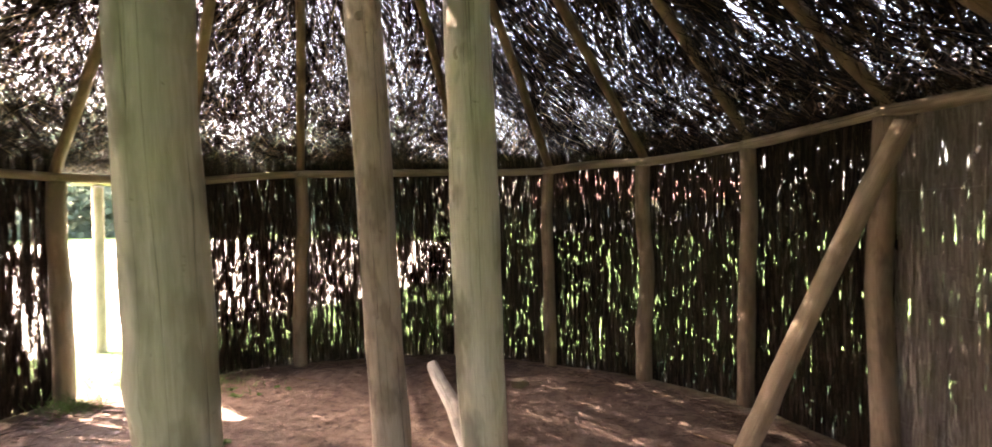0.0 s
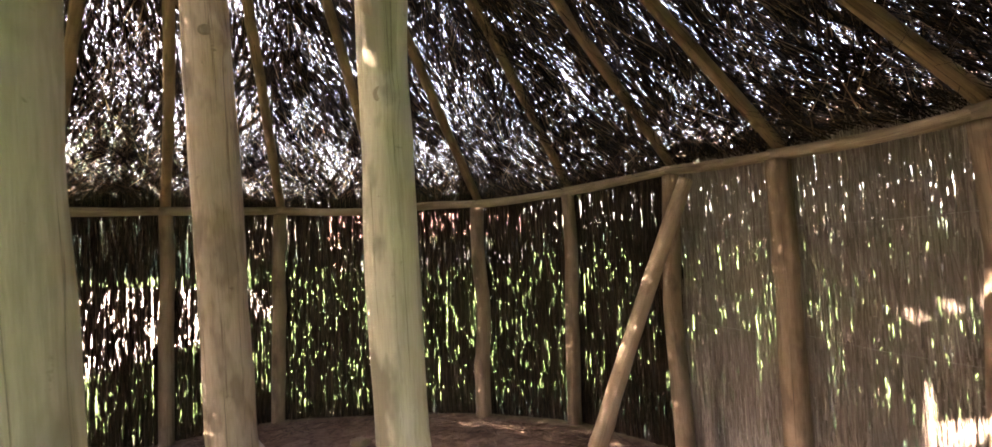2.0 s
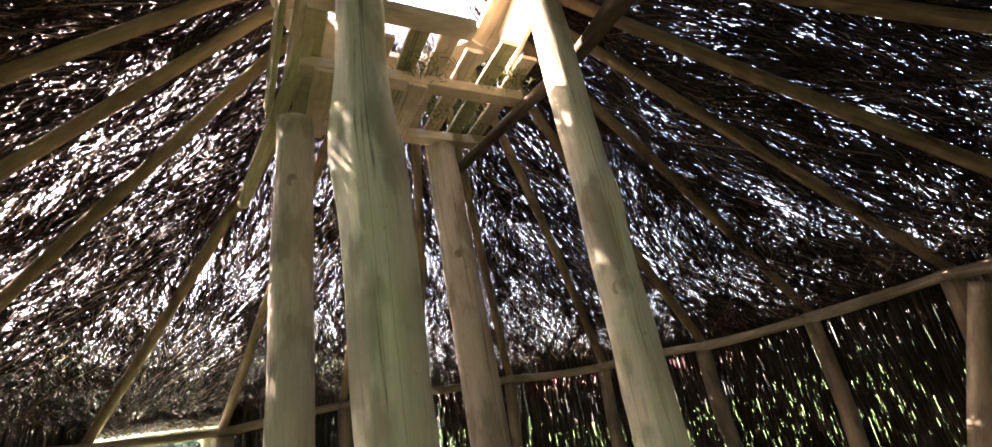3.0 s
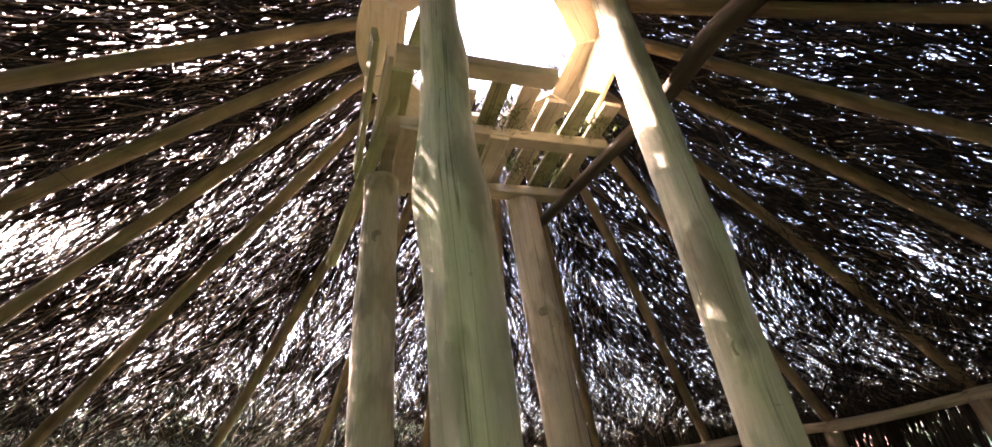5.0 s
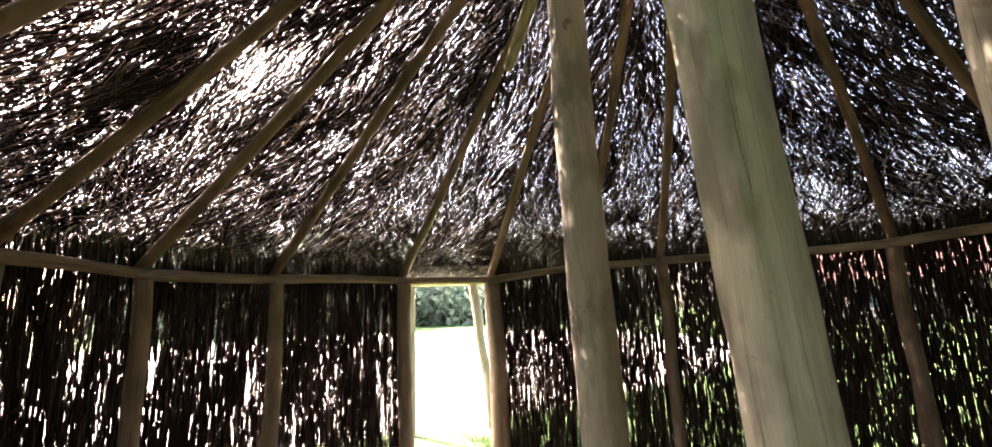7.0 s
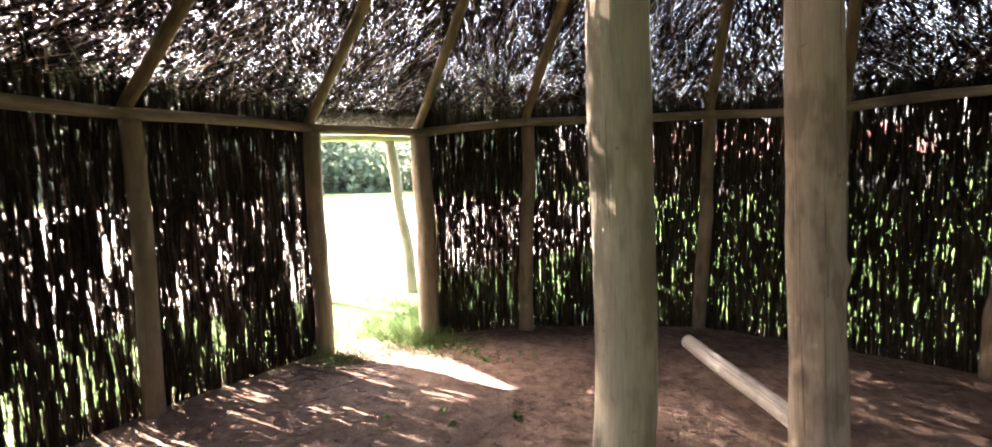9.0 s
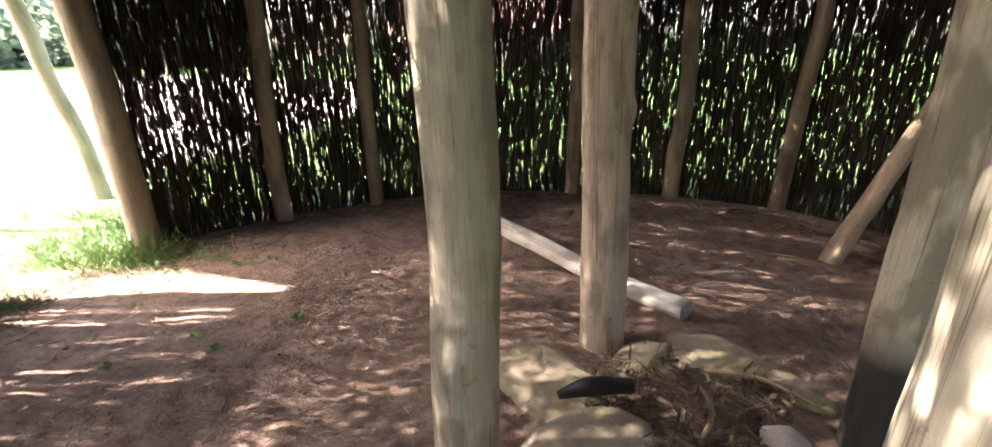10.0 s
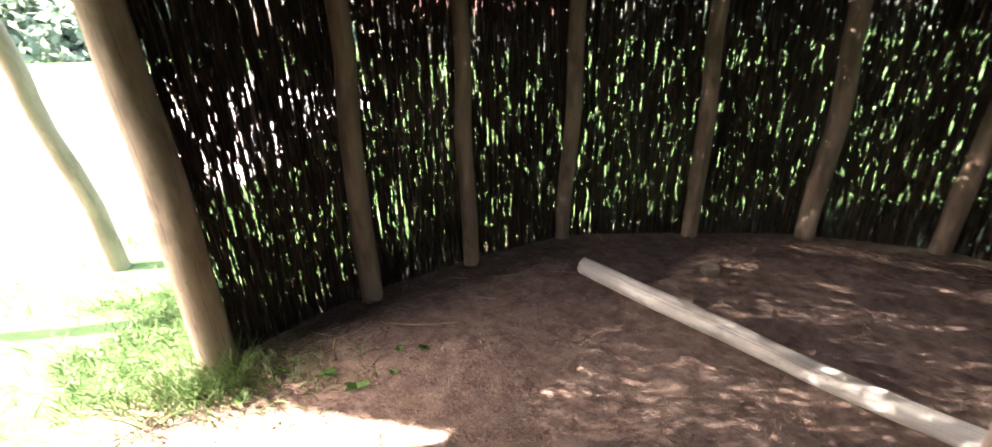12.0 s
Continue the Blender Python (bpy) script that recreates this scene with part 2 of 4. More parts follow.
def mesh_np(name, V, Q, mat, smooth=False):
    """A mesh object from arrays of vertices and quads."""
    me = bpy.data.meshes.new(name)
    me.vertices.add(len(V))
    me.vertices.foreach_set("co", np.asarray(V, np.float32).ravel())
    k = Q.shape[1]
    me.loops.add(Q.size)
    me.loops.foreach_set("vertex_index", np.asarray(Q, np.int32).ravel())
    me.polygons.add(len(Q))
    me.polygons.foreach_set("loop_start", np.arange(0, Q.size, k, dtype=np.int32))
    me.polygons.foreach_set("use_smooth", np.full(len(Q), smooth))
    me.update(calc_edges=True)
    me.validate()
    me.materials.append(mat)
    return new(name, me)


def strands(P, D, length, width, bend, rings=3, rng=None):
    """Arrays of many thin three-sided twigs: start P, unit way D, with a sideways bend."""
    n = len(P)
    up = np.where(np.abs(D[:, 2:3]) > 0.9, np.array([[1.0, 0, 0]]), np.array([[0, 0, 1.0]]))
    a = np.cross(D, up)
    a /= np.linalg.norm(a, axis=1)[:, None]
    b = np.cross(D, a)
    spin = rng.uniform(0, 6.28, n)[:, None]
    V = np.zeros((n, rings, 3, 3))
    for i in range(rings):
        f = i / (rings - 1)
        c = P + D * (length * f)[:, None] + bend * (f * f)
        w = (width * (1.0 - 0.55 * f) * 0.5)[:, None]
        for j in range(3):
            ang = spin + j * 2.0944
            V[:, i, j] = c + w * (np.cos(ang) * a + np.sin(ang) * b)
    base = (np.arange(n) * rings * 3)[:, None]
    quads = []
    for i in range(rings - 1):
        for j in range(3):
            k = (j + 1) % 3
            quads.append([i * 3 + j, i * 3 + k, i * 3 + 3 + k, i * 3 + 3 + j])
    Q = (base[:, :, None] + np.array(quads)[None]).reshape(-1, 4)
    return V.reshape(-1, 3), Q


def tube(name, pts, radii, mat, sides=14, rough=0.06, seed=0, step=0.08, knots=(), parent=None, groove=None):
    """Round timber along a line of points, uneven like a real stem. knots: (metres along, angle, size)."""
    pts = [Vector(p) for p in pts]
    lens = [0.0]
    for a, b in zip(pts, pts[1:]):
        lens.append(lens[-1] + (b - a).length)
    total = lens[-1]
    n = max(2, int(total / step) + 1)
    V, U = [], []
    prev = None
    for i in range(n):
        d = total * i / (n - 1)
        k = min(len(pts) - 2, max(j for j in range(len(lens)) if lens[j] <= d + 1e-9))
        f = (d - lens[k]) / max(1e-6, lens[k + 1] - lens[k])
        # smooth line through the points
        p0, p1, p2, p3 = pts[max(0, k - 1)], pts[k], pts[k + 1], pts[min(len(pts) - 1, k + 2)]
        c = 0.5 * ((2 * p1) + (p2 - p0) * f + (2 * p0 - 5 * p1 + 4 * p2 - p3) * f * f + (3 * p1 - p0 - 3 * p2 + p3) * f ** 3)
        r = radii[k] + (radii[k + 1] - radii[k]) * f
        way = (p2 - p1).normalized()
        side = way.orthogonal().normalized() if prev is None else (prev - way * prev.dot(way)).normalized()
        prev = side
        other = way.cross(side)
        for j in range(sides):
            ang = 2 * math.pi * j / sides
            dirv = side * math.cos(ang) + other * math.sin(ang)
            q = Vector((math.cos(ang) * 1.1, math.sin(ang) * 1.1, d * 2.2 + seed * 13.7))
            k2 = 1 + rough * (noise.noise(q) + 0.5 * noise.noise(q * 2.7) + 0.25 * noise.noise(Vector((q.x * 5, q.y * 5, q.z * 1.2))))
            if groove is not None:
                gx, gy = groove
                ga = math.atan2(other.x * gx + other.y * gy, side.x * gx + side.y * gy)
                da = (ang - ga - 0.06 * math.sin(d * 1.3) + math.pi) % (2 * math.pi) - math.pi
                k2 -= 0.09 * math.exp(-(da / 0.13) ** 2) + 0.07 * math.exp(-((da + 0.75) / 0.42) ** 2)
            for kd, ka, ks in knots:
                da = (ang - ka + math.pi) % (2 * math.pi) - math.pi
                g = math.exp(-((d - kd) / (ks * 1.3)) ** 2 - (da * r / ks) ** 2)
                k2 += 0.28 * g - 0.22 * math.exp(-((d - kd) / (ks * 0.4)) ** 2 - (da * r / (ks * 0.35)) ** 2)
            V.append(c + dirv * (r * k2))
    nv = len(V)
    F, UV = [], []
    circ = 2 * math.pi * sum(radii) / len(radii)
    for i in range(n - 1):
        for j in range(sides):
            j2 = (j + 1) % sides
            F.append((i * sides + j, i * sides + j2, (i + 1) * sides + j2, (i + 1) * sides + j))
            v0, v1 = total * i / (n - 1), total * (i + 1) / (n - 1)
            UV += [(circ * j / sides, v0), (circ * (j + 1) / sides, v0), (circ * (j + 1) / sides, v1), (circ * j / sides, v1)]
    for ring, rev in ((0, True), (n - 1, False)):
        mid = sum((V[ring * sides + j] for j in range(sides)), Vector()) / sides
        V.append(mid)
        for j in range(sides):
            a, b = ring * sides + j, ring * sides + (j + 1) % sides
            F.append((b, a, len(V) - 1) if rev else (a, b, len(V) - 1))
            UV += [(0.3 * math.cos(j), 0.3 * math.sin(j)), (0.3 * math.cos(j + 1), 0.3 * math.sin(j + 1)), (0.0, 0.0)]
    me = bpy.data.meshes.new(name)
    me.from_pydata([tuple(v) for v in V], [], F)
    layer = me.uv_layers.new(name="UVMap")
    layer.data.foreach_set("uv", np.array(UV, np.float32).ravel())
    me.polygons.foreach_set("use_smooth", np.array([len(f) == 4 for f in F]))
    me.materials.append(mat)
    ob = new(name, me)
    ob.parent = parent
    return ob


def board(name, a, b, width, thick, mat, up=(0, 0, 1), seed=0, parent=None, bevel=0.004):
    """A sawn board from a to b, with eased edges and a slight bow; up: the normal of its wide face."""
    a, b = Vector(a), Vector(b)
    way = (b - a).normalized()
    side = Vector(up).cross(way).normalized()
    nrm = way.cross(side)
    prof = []
    w, t, e = width / 2, thick / 2, bevel
    for x, y in ((w - e, -t), (w, -t + e), (w, t - e), (w - e, t), (-w + e, t), (-w, t - e), (-w, -t + e), (-w + e, -t)):
        prof.append((x, y))
    n = 6
    V, F, UV = [], [], []
    L = (b - a).length
    for i in range(n):
        f = i / (n - 1)
        sag = 0.004 * noise.noise(Vector((seed * 3.1, f * 2, 0)))
        for x, y in prof:
            wob = 1 + 0.04 * noise.noise(Vector((seed, f * 4, x * 30)))
            V.append(a + way * (L * f) + side * (x * wob) + nrm * (y + sag))
    k = len(prof)
    for i in range(n - 1):
        for j in range(k):
            j2 = (j + 1) % k
            F.append((i * k + j, i * k + j2, (i + 1) * k + j2, (i + 1) * k + j))
            u0, u1 = j * width / 4, (j + 1) * width / 4
            UV += [(u0, L * i / (n - 1)), (u1, L * i / (n - 1)), (u1, L * (i + 1) / (n - 1)), (u0, L * (i + 1) / (n - 1))]
    for ring in (list(range(k))[::-1], [(n - 1) * k + j for j in range(k)]):
        F.append(tuple(ring))
        UV += [(0.02 * j, 0.01 * j) for j in range(k)]
    me = bpy.data.meshes.new(name)
    me.from_pydata([tuple(v) for v in V], [], F)
    me.uv_layers.new(name="UVMap").data.foreach_set("uv", np.array(UV, np.float32).ravel())
    me.materials.append(mat)
    ob = new(name, me)
    ob.parent = parent
    return ob


# ---- plan ----
HUB = Vector((-0.963, 1.824, 0))
RADIUS = 3.318
TOP = Vector((-0.78, 1.78, 0))
TOP_R, TOP_Z = 0.62, 3.76


def floor_z(x, y):
    """Trodden earth, a little higher round the hearth."""
    d = math.hypot(x + 0.7, y - 1.85)
    z = 0.09 * math.exp(-(d / 1.1) ** 2)
    return z + 0.012 * noise.noise(Vector((x * 2.2, y * 2.2, 0))) + 0.009 * noise.noise(Vector((x * 7, y * 7, 3))) + 0.004 * noise.noise(Vector((x * 19, y * 19, 5)))


# post name, x, y, height of the ring beam there
POSTS = [
    ("D1", -3.62, 3.98, 1.88), ("D2", -2.90, 4.51, 1.87), ("W1", -1.985, 4.915, 1.975), ("W2", -1.25, 5.06, 1.99),
    ("W3", -0.345, 5.12, 2.0), ("W4", 0.545, 4.71, 1.96), ("W5", 1.345, 4.265, 1.985), ("W6", 1.94, 3.60, 2.035),
    ("W7", 2.236, 2.70, 2.085), ("W8", 2.33, 1.945, 2.06), ("W9", 2.255, 1.01, 2.05),
]
for k, deg in enumerate((-33, -52, -72, -92, -112, -133, -153, -169)):
    POSTS.append(("B%d" % k, HUB.x + RADIUS * math.cos(radians(deg)), HUB.y + RADIUS * math.sin(radians(deg)), 2.03 - 0.016 * k))
POSTS += [("L2", -4.28, 1.96, 1.87), ("L1", -4.12, 2.88, 1.876)]

# ---- ground ----


def ground():
    xs = np.concatenate([[-400, -150, -60, -25, -12, -8], np.arange(-5.6, 3.61, 0.042), [5, 8, 14, 30, 80, 200, 400]])
    ys = np.concatenate([[-400, -150, -60, -25, -10, -5], np.arange(-2.4, 7.01, 0.042), [9, 13, 20, 40, 90, 200, 400]])
    V = np.zeros((len(xs), len(ys), 3))
    for i, x in enumerate(xs):
        for j, y in enumerate(ys):
            V[i, j] = (x, y, floor_z(x, y) if abs(x) < 7 and abs(y) < 9 else 0.0)
    nx, ny = len(xs), len(ys)
    idx = np.arange(nx * ny).reshape(nx, ny)
    Q = np.stack([idx[:-1, :-1], idx[1:, :-1], idx[1:, 1:], idx[:-1, 1:]], -1).reshape(-1, 4)
    return tagged(mesh_np("ground", V.reshape(-1, 3), Q, M_EARTH, True), "trodden reddish-brown bare earth floor running out to sunlit grass", "ground", kind="structure")


ground()

# ---- ring of posts, beam, rafters ----
for k, (key, x, y, z) in enumerate(POSTS):
    rng = random.Random(40 + k)
    r = {"D1": 0.070, "D2": 0.088, "W9": 0.056, "W8": 0.072, "W7": 0.065, "W3": 0.058}.get(key, 0.060 + rng.uniform(-0.006, 0.008))
    j = lambda s: rng.uniform(-s, s)
    bx, by = {"D2": (0.035, 0.05), "D1": (0.03, 0.0), "W1": (-0.025, -0.03), "W3": (-0.05, 0.05), "W6": (-0.01, 0.04)}.get(key, (0.0, 0.0))
    pts = [(x + bx, y + by, -0.25), (x + bx * 0.8 + j(0.01), y + by * 0.8 + j(0.01), 0.3), (x + j(0.036), y + j(0.036), 1.0), (x + j(0.022), y + j(0.022), 1.5), (x, y, z - 0.035)]
    ob = tube("wall_post", pts, [r * 1.08, r * 1.05, r, r * 0.97, r * 0.95], M_POST, 16, 0.09, seed=k, knots=[(rng.uniform(0.6, 2), rng.uniform(0, 6), 0.04) for _ in range(2)])
    tagged(ob, "weathered round timber wall post set in the earth", "post", "wall posts")

N = len(POSTS)
for k in range(N):
    a, b = POSTS[k], POSTS[(k + 1) % N]
    rng = random.Random(90 + k)
    A, B = Vector((a[1], a[2], a[3])), Vector((b[1], b[2], b[3]))
    way = (B - A).normalized()
    mid = (A + B) / 2 + Vector((rng.uniform(-0.03, 0.03), rng.uniform(-0.03, 0.03), rng.uniform(-0.028, 0.018)))
    ob = tube("ring_beam", [A - way * 0.05, mid, B + way * 0.05], [0.040, 0.036, 0.034], M_BEAM, 12, 0.16, seed=60 + k)
    tagged(ob, "crooked round pole lying on the wall posts", "beam", "ring beam poles")


def roof_point(theta, s, lift=0.0):
    """On the roof's cone: s 0 at the wall, 1 at the smoke hole."""
    r0 = RADIUS
    b = Vector((HUB.x + r0 * math.cos(theta), HUB.y + r0 * math.sin(theta), 2.06))
    t = Vector((TOP.x + TOP_R * math.cos(theta), TOP.y + TOP_R * math.sin(theta), TOP_Z))
    n = Vector((0.53 * math.cos(theta), 0.53 * math.sin(theta), 0.85))
    return b.lerp(t, s) + n * lift


for k, (key, x, y, z) in enumerate(POSTS):
    rng = random.Random(140 + k)
    th = math.atan2(y - HUB.y, x - HUB.x)
    foot = Vector((x, y, z + 0.075))
    top = Vector((TOP.x + (TOP_R - 0.05) * math.cos(th), TOP.y + (TOP_R - 0.05) * math.sin(th), TOP_Z + 0.0))
    out = (foot - top).normalized()
    m = foot.lerp(top, 0.5) + Vector((rng.uniform(-0.03, 0.03), rng.uniform(-0.03, 0.03), rng.uniform(-0.02, 0.03)))
    ob = tube("rafter", [foot + out * 0.16, foot, m, top], [0.041, 0.039, 0.034, 0.029], M_RAFTER, 12, 0.1, seed=200 + k, knots=[(rng.uniform(0.6, 2.6), rng.uniform(0, 6), 0.03)])
    tagged(ob, "knotty round rafter pole under the thatch", "rafter", "rafters")

# ---- brushwood walls ----


def brush_wall(k, a, b, openness, dense=10500):
    rng = np.random.default_rng(500 + k)
    A, B = np.array([a[1], a[2], 0.0]), np.array([b[1], b[2], 0.0])
    way = B - A
    L = np.linalg.norm(way)
    way /= L
    out = np.array([way[1], -way[0], 0.0])
    if np.dot(out, (A + B) / 2 - np.array([HUB.x, HUB.y, 0])) < 0:
        out = -out
    top = (a[3] + b[3]) / 2 + 0.22
    n = int(L * dense)
    S, Z0 = rng.uniform(-0.03, L + 0.03, n), rng.uniform(-0.32, top - 0.2, n)
    ln = rng.uniform(0.10, 0.30, n)
    keep = np.ones(n, bool)
    for i in range(n):
        for f in (0.0, 0.33, 0.67, 1.0):
            z = Z0[i] + ln[i] * f
            s = S[i]
            v = noise.noise(Vector((s * 40 + k * 31, z * 3.8, k * 7.0))) + 0.45 * noise.noise(Vector((s * 85 + k * 11, z * 10.0, 9.0)))
            body = 0.4 * noise.noise(Vector((s * 2.4 + k * 5, z * 1.7, 4.0))) + 0.42 * noise.noise(Vector((s * 9.0 + k * 3, z * 0.5, 14.0)))
            low = max(0.0, (0.25 if a[0][0] == "L" else 0.42) - z) * 1.3 + max(0.0, z - (1.25 if a[0] in ("W7", "W8", "W9") else 1.58)) * 1.4
            if z > top - 0.27:
                low = 1.5
            if v + body - low > 0.88 - openness:
                keep[i] = False
                break
    S, Z0, ln = S[keep], Z0[keep], ln[keep]
    m = len(S)
    P = A + way * S[:, None] + out * (0.075 + rng.uniform(-0.022, 0.03, m))[:, None]
    P[:, 2] = Z0
    D = np.zeros((m, 3)) + np.array([0, 0, 1.0])
    D += way * rng.normal(0, 0.03, m)[:, None] + out * rng.normal(0, 0.02, m)[:, None]
    D /= np.linalg.norm(D, axis=1)[:, None]
    V, Q = strands(P, D, ln, rng.uniform(0.0052, 0.011, m), way * rng.normal(0, 0.006, m)[:, None], 2, rng)
    # finer loose twigs that cross the gaps
    m2 = int(L * 190)
    P2 = A + way * rng.uniform(0, L, m2)[:, None] + out * (0.06 + rng.uniform(-0.02, 0.03, m2))[:, None]
    P2[:, 2] = rng.uniform(0.0, top - 0.35, m2)
    D2 = np.array([0, 0, 1.0]) + way * rng.normal(0, 0.16, m2)[:, None] + out * rng.normal(0, 0.05, m2)[:, None]
    D2 /= np.linalg.norm(D2, axis=1)[:, None]
    m3 = int(L * 2700)
    P3 = A + way * rng.uniform(0, L, m3)[:, None] + out * (0.07 + rng.uniform(-0.015, 0.02, m3))[:, None]
    P3[:, 2] = rng.uniform(0.05, top - 0.1, m3)
    D3 = way * rng.choice([-1.0, 1.0], m3)[:, None] + np.array([0, 0, 1.0]) * rng.normal(0, 0.35, m3)[:, None]
    D3 /= np.linalg.norm(D3, axis=1)[:, None]
    V3, Q3 = strands(P3, D3, rng.uniform(0.015, 0.045, m3), rng.uniform(0.003, 0.006, m3), way * 0.0, 2, rng)
    V2, Q2 = strands(P2, D2, rng.uniform(0.15, 0.4, m2), rng.uniform(0.002, 0.004, m2), way * rng.normal(0, 0.02, m2)[:, None], 3, rng)
    # W7 to W9 take the greyer tone with sunlight put into its colour.
    ob = mesh_np("wall_%d" % (k + 1), np.vstack([V, V2, V3]), np.vstack([Q, Q2 + len(V), Q3 + len(V) + len(V2)]), M_BRUSH_GREY_LIT if a[0] in ("W7", "W8", "W9") else M_BRUSH)
    return tagged(ob, "grey-brown brushwood screen of tightly packed upright twigs, coloured lighter for the sun on it" if a[0] in ("W7", "W8", "W9") else "dark brown brushwood screen of upright twigs with daylight gaps", "wall", kind="structure")


OPEN = {"W7": 0.08, "W8": -0.03, "W9": -0.06, "D2": 0.17, "W1": 0.19, "W2": 0.14, "W3": 0.09, "W4": 0.06, "W5": 0.05, "W6": 0.09, "L1": 0.36, "L2": 0.36, "B7": 0.28, "B6": 0.16}
for k in range(N):
    if POSTS[k][0] == "D1":
        continue
    brush_wall(k, POSTS[k], POSTS[(k + 1) % N], OPEN.get(POSTS[k][0], 0.06), 3600 if POSTS[k][0] in ("B1", "B2", "B3", "B4", "B5") else 10500)

# ---- thatch ----


def thatch():
    rng = np.random.default_rng(77)
    slant = 3.2

    def layer(n, lo, hi, wlo, whi, cut, rings, jitter, lift_lo, lift_hi):
        u = rng.uniform(0, 1, n)
        s = -0.11 + 1.11 * (1 - np.sqrt(1 - u * (1 - 0.19 ** 2))) / (1 - 0.19)
        th = rng.uniform(0, 2 * math.pi, n)
        ln = rng.uniform(lo, hi, n)
        keep = np.ones(n, bool)
        for i in range(n):
            for f in (0.0, 0.5, 1.0):
                q = s[i] + f * ln[i] / slant
                r = RADIUS * (1 - q) + TOP_R * q
                x, y = HUB.x + r * math.cos(th[i]), HUB.y + r * math.sin(th[i])
                arc = th[i] * max(r, 1.2)
                v = 0.7 * noise.noise(Vector((arc * 14, q * slant * 2.4, 3.0))) + 0.7 * noise.noise(Vector((arc * 36, q * slant * 5.5, 8.0)))
                body = 0.6 * noise.noise(Vector((x * 1.8, y * 1.8, 21.0))) + 0.55 * noise.noise(Vector((arc * 4.2, q * slant * 1.3, 31.0)))
                west = -0.06 * math.cos(th[i] + 0.3) - 0.11 * math.sin(th[i]) - 0.05
                if v + min(body, 0.06) + west > cut + max(0.0, 0.17 - q) * 1.8 + max(0.0, q - 0.8) * 1.2:
                    keep[i] = False
                    break
        s, th, ln = s[keep], th[keep], ln[keep]
        m = len(s)
        lift = rng.uniform(lift_lo, lift_hi, m)
        c, sn = np.cos(th), np.sin(th)
        base = np.stack([HUB.x + RADIUS * c, HUB.y + RADIUS * sn, np.full(m, 2.06)], 1)
        top = np.stack([TOP.x + TOP_R * c, TOP.y + TOP_R * sn, np.full(m, TOP_Z)], 1)
        nrm = np.stack([0.53 * c, 0.53 * sn, np.full(m, 0.85)], 1)
        way = top - base
        way /= np.linalg.norm(way, axis=1)[:, None]
        side = np.cross(way, nrm)
        comb = np.array([noise.noise(Vector((math.cos(a) * 4.0, math.sin(a) * 4.0, b * 2.4))) for a, b in zip(th, s)])
        tuft = np.array([noise.noise(Vector((math.cos(a) * 11.0, math.sin(a) * 11.0, b * 9.0 + 40.0))) for a, b in zip(th, s)])
        lift = lift + 0.07 * tuft
        P = base + (top - base) * s[:, None] + nrm * lift[:, None]
        D = way + side * (0.55 * comb + rng.normal(0, jitter, m) * (1 + 1.2 * np.clip(0.3 - s, 0, 0.4) / 0.3))[:, None] + nrm * rng.normal(0, 0.06, m)[:, None]
        D /= np.linalg.norm(D, axis=1)[:, None]
        return strands(P, D, ln, rng.uniform(wlo, whi, m), side * rng.normal(0, 0.03, m)[:, None] - nrm * np.abs(rng.normal(0, 0.02, m))[:, None], rings, rng)

    parts = [layer(140000, 0.12, 0.32, 0.005, 0.0115, 0.46, 2, 0.22, 0.06, 0.15), layer(56000, 0.15, 0.45, 0.002, 0.0048, 9.0, 2, 0.40, 0.04, 0.14)]
    V = np.vstack([p[0] for p in parts])
    Q = np.vstack([parts[0][1], parts[1][1] + len(parts[0][0])])
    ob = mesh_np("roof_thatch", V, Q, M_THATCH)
    return tagged(ob, "rough conical thatch of dark broom twigs with holes of daylight", "thatch", kind="stuff")


def loose_strands():
    """Stray roots and twigs that hang under the thatch."""
    rng = np.random.default_rng(78)
    n = 1700
    th, q = rng.uniform(0, 2 * math.pi, n), rng.uniform(0.05, 0.9, n)
    P = np.array([roof_point(a, b, 0.07) for a, b in zip(th, q)])
    D = rng.normal(0, 1, (n, 3)) * np.array([1, 1, 0.25])
    D[:, 2] -= 0.25
    D /= np.linalg.norm(D, axis=1)[:, None]
    B = rng.normal(0, 0.05, (n, 3))
    V, Q = strands(P, D, rng.uniform(0.08, 0.3, n), rng.uniform(0.002, 0.005, n), B, 5, rng)
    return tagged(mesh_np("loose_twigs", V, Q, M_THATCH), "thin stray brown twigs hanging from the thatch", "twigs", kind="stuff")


loose_strands()
thatch()

# ---- four centre posts ----
CENTRE_OBS = []
CENTRE = [
    # x, y at 1 m, lean per metre, top, radius, material, knots
    (-0.813, 1.122, -0.038, 0.008, 3.68, 0.091, M_CENTRE, [(1.4, 3.6, 0.05), (3.2, 4.6, 0.09)]),
    (-0.602, 2.379, -0.048, -0.002, 3.19, 0.090, M_CENTRE_BROWN, [(1.75, 4.2, 0.05), (2.7, 4.4, 0.045), (1.35, 4.9, 0.03)]),
    (-0.103, 1.583, -0.033, -0.002, 3.68, 0.079, M_CENTRE_CHAR, [(2.6, 4.2, 0.07), (1.2, 4.6, 0.035), (2.3, 4.0, 0.03)]),
    (-1.333, 1.862, -0.018, 0.026, 3.09, 0.086, M_CENTRE_GREY, [(0.85, 3.6, 0.045), (2.9, 4.6, 0.05)]),
]
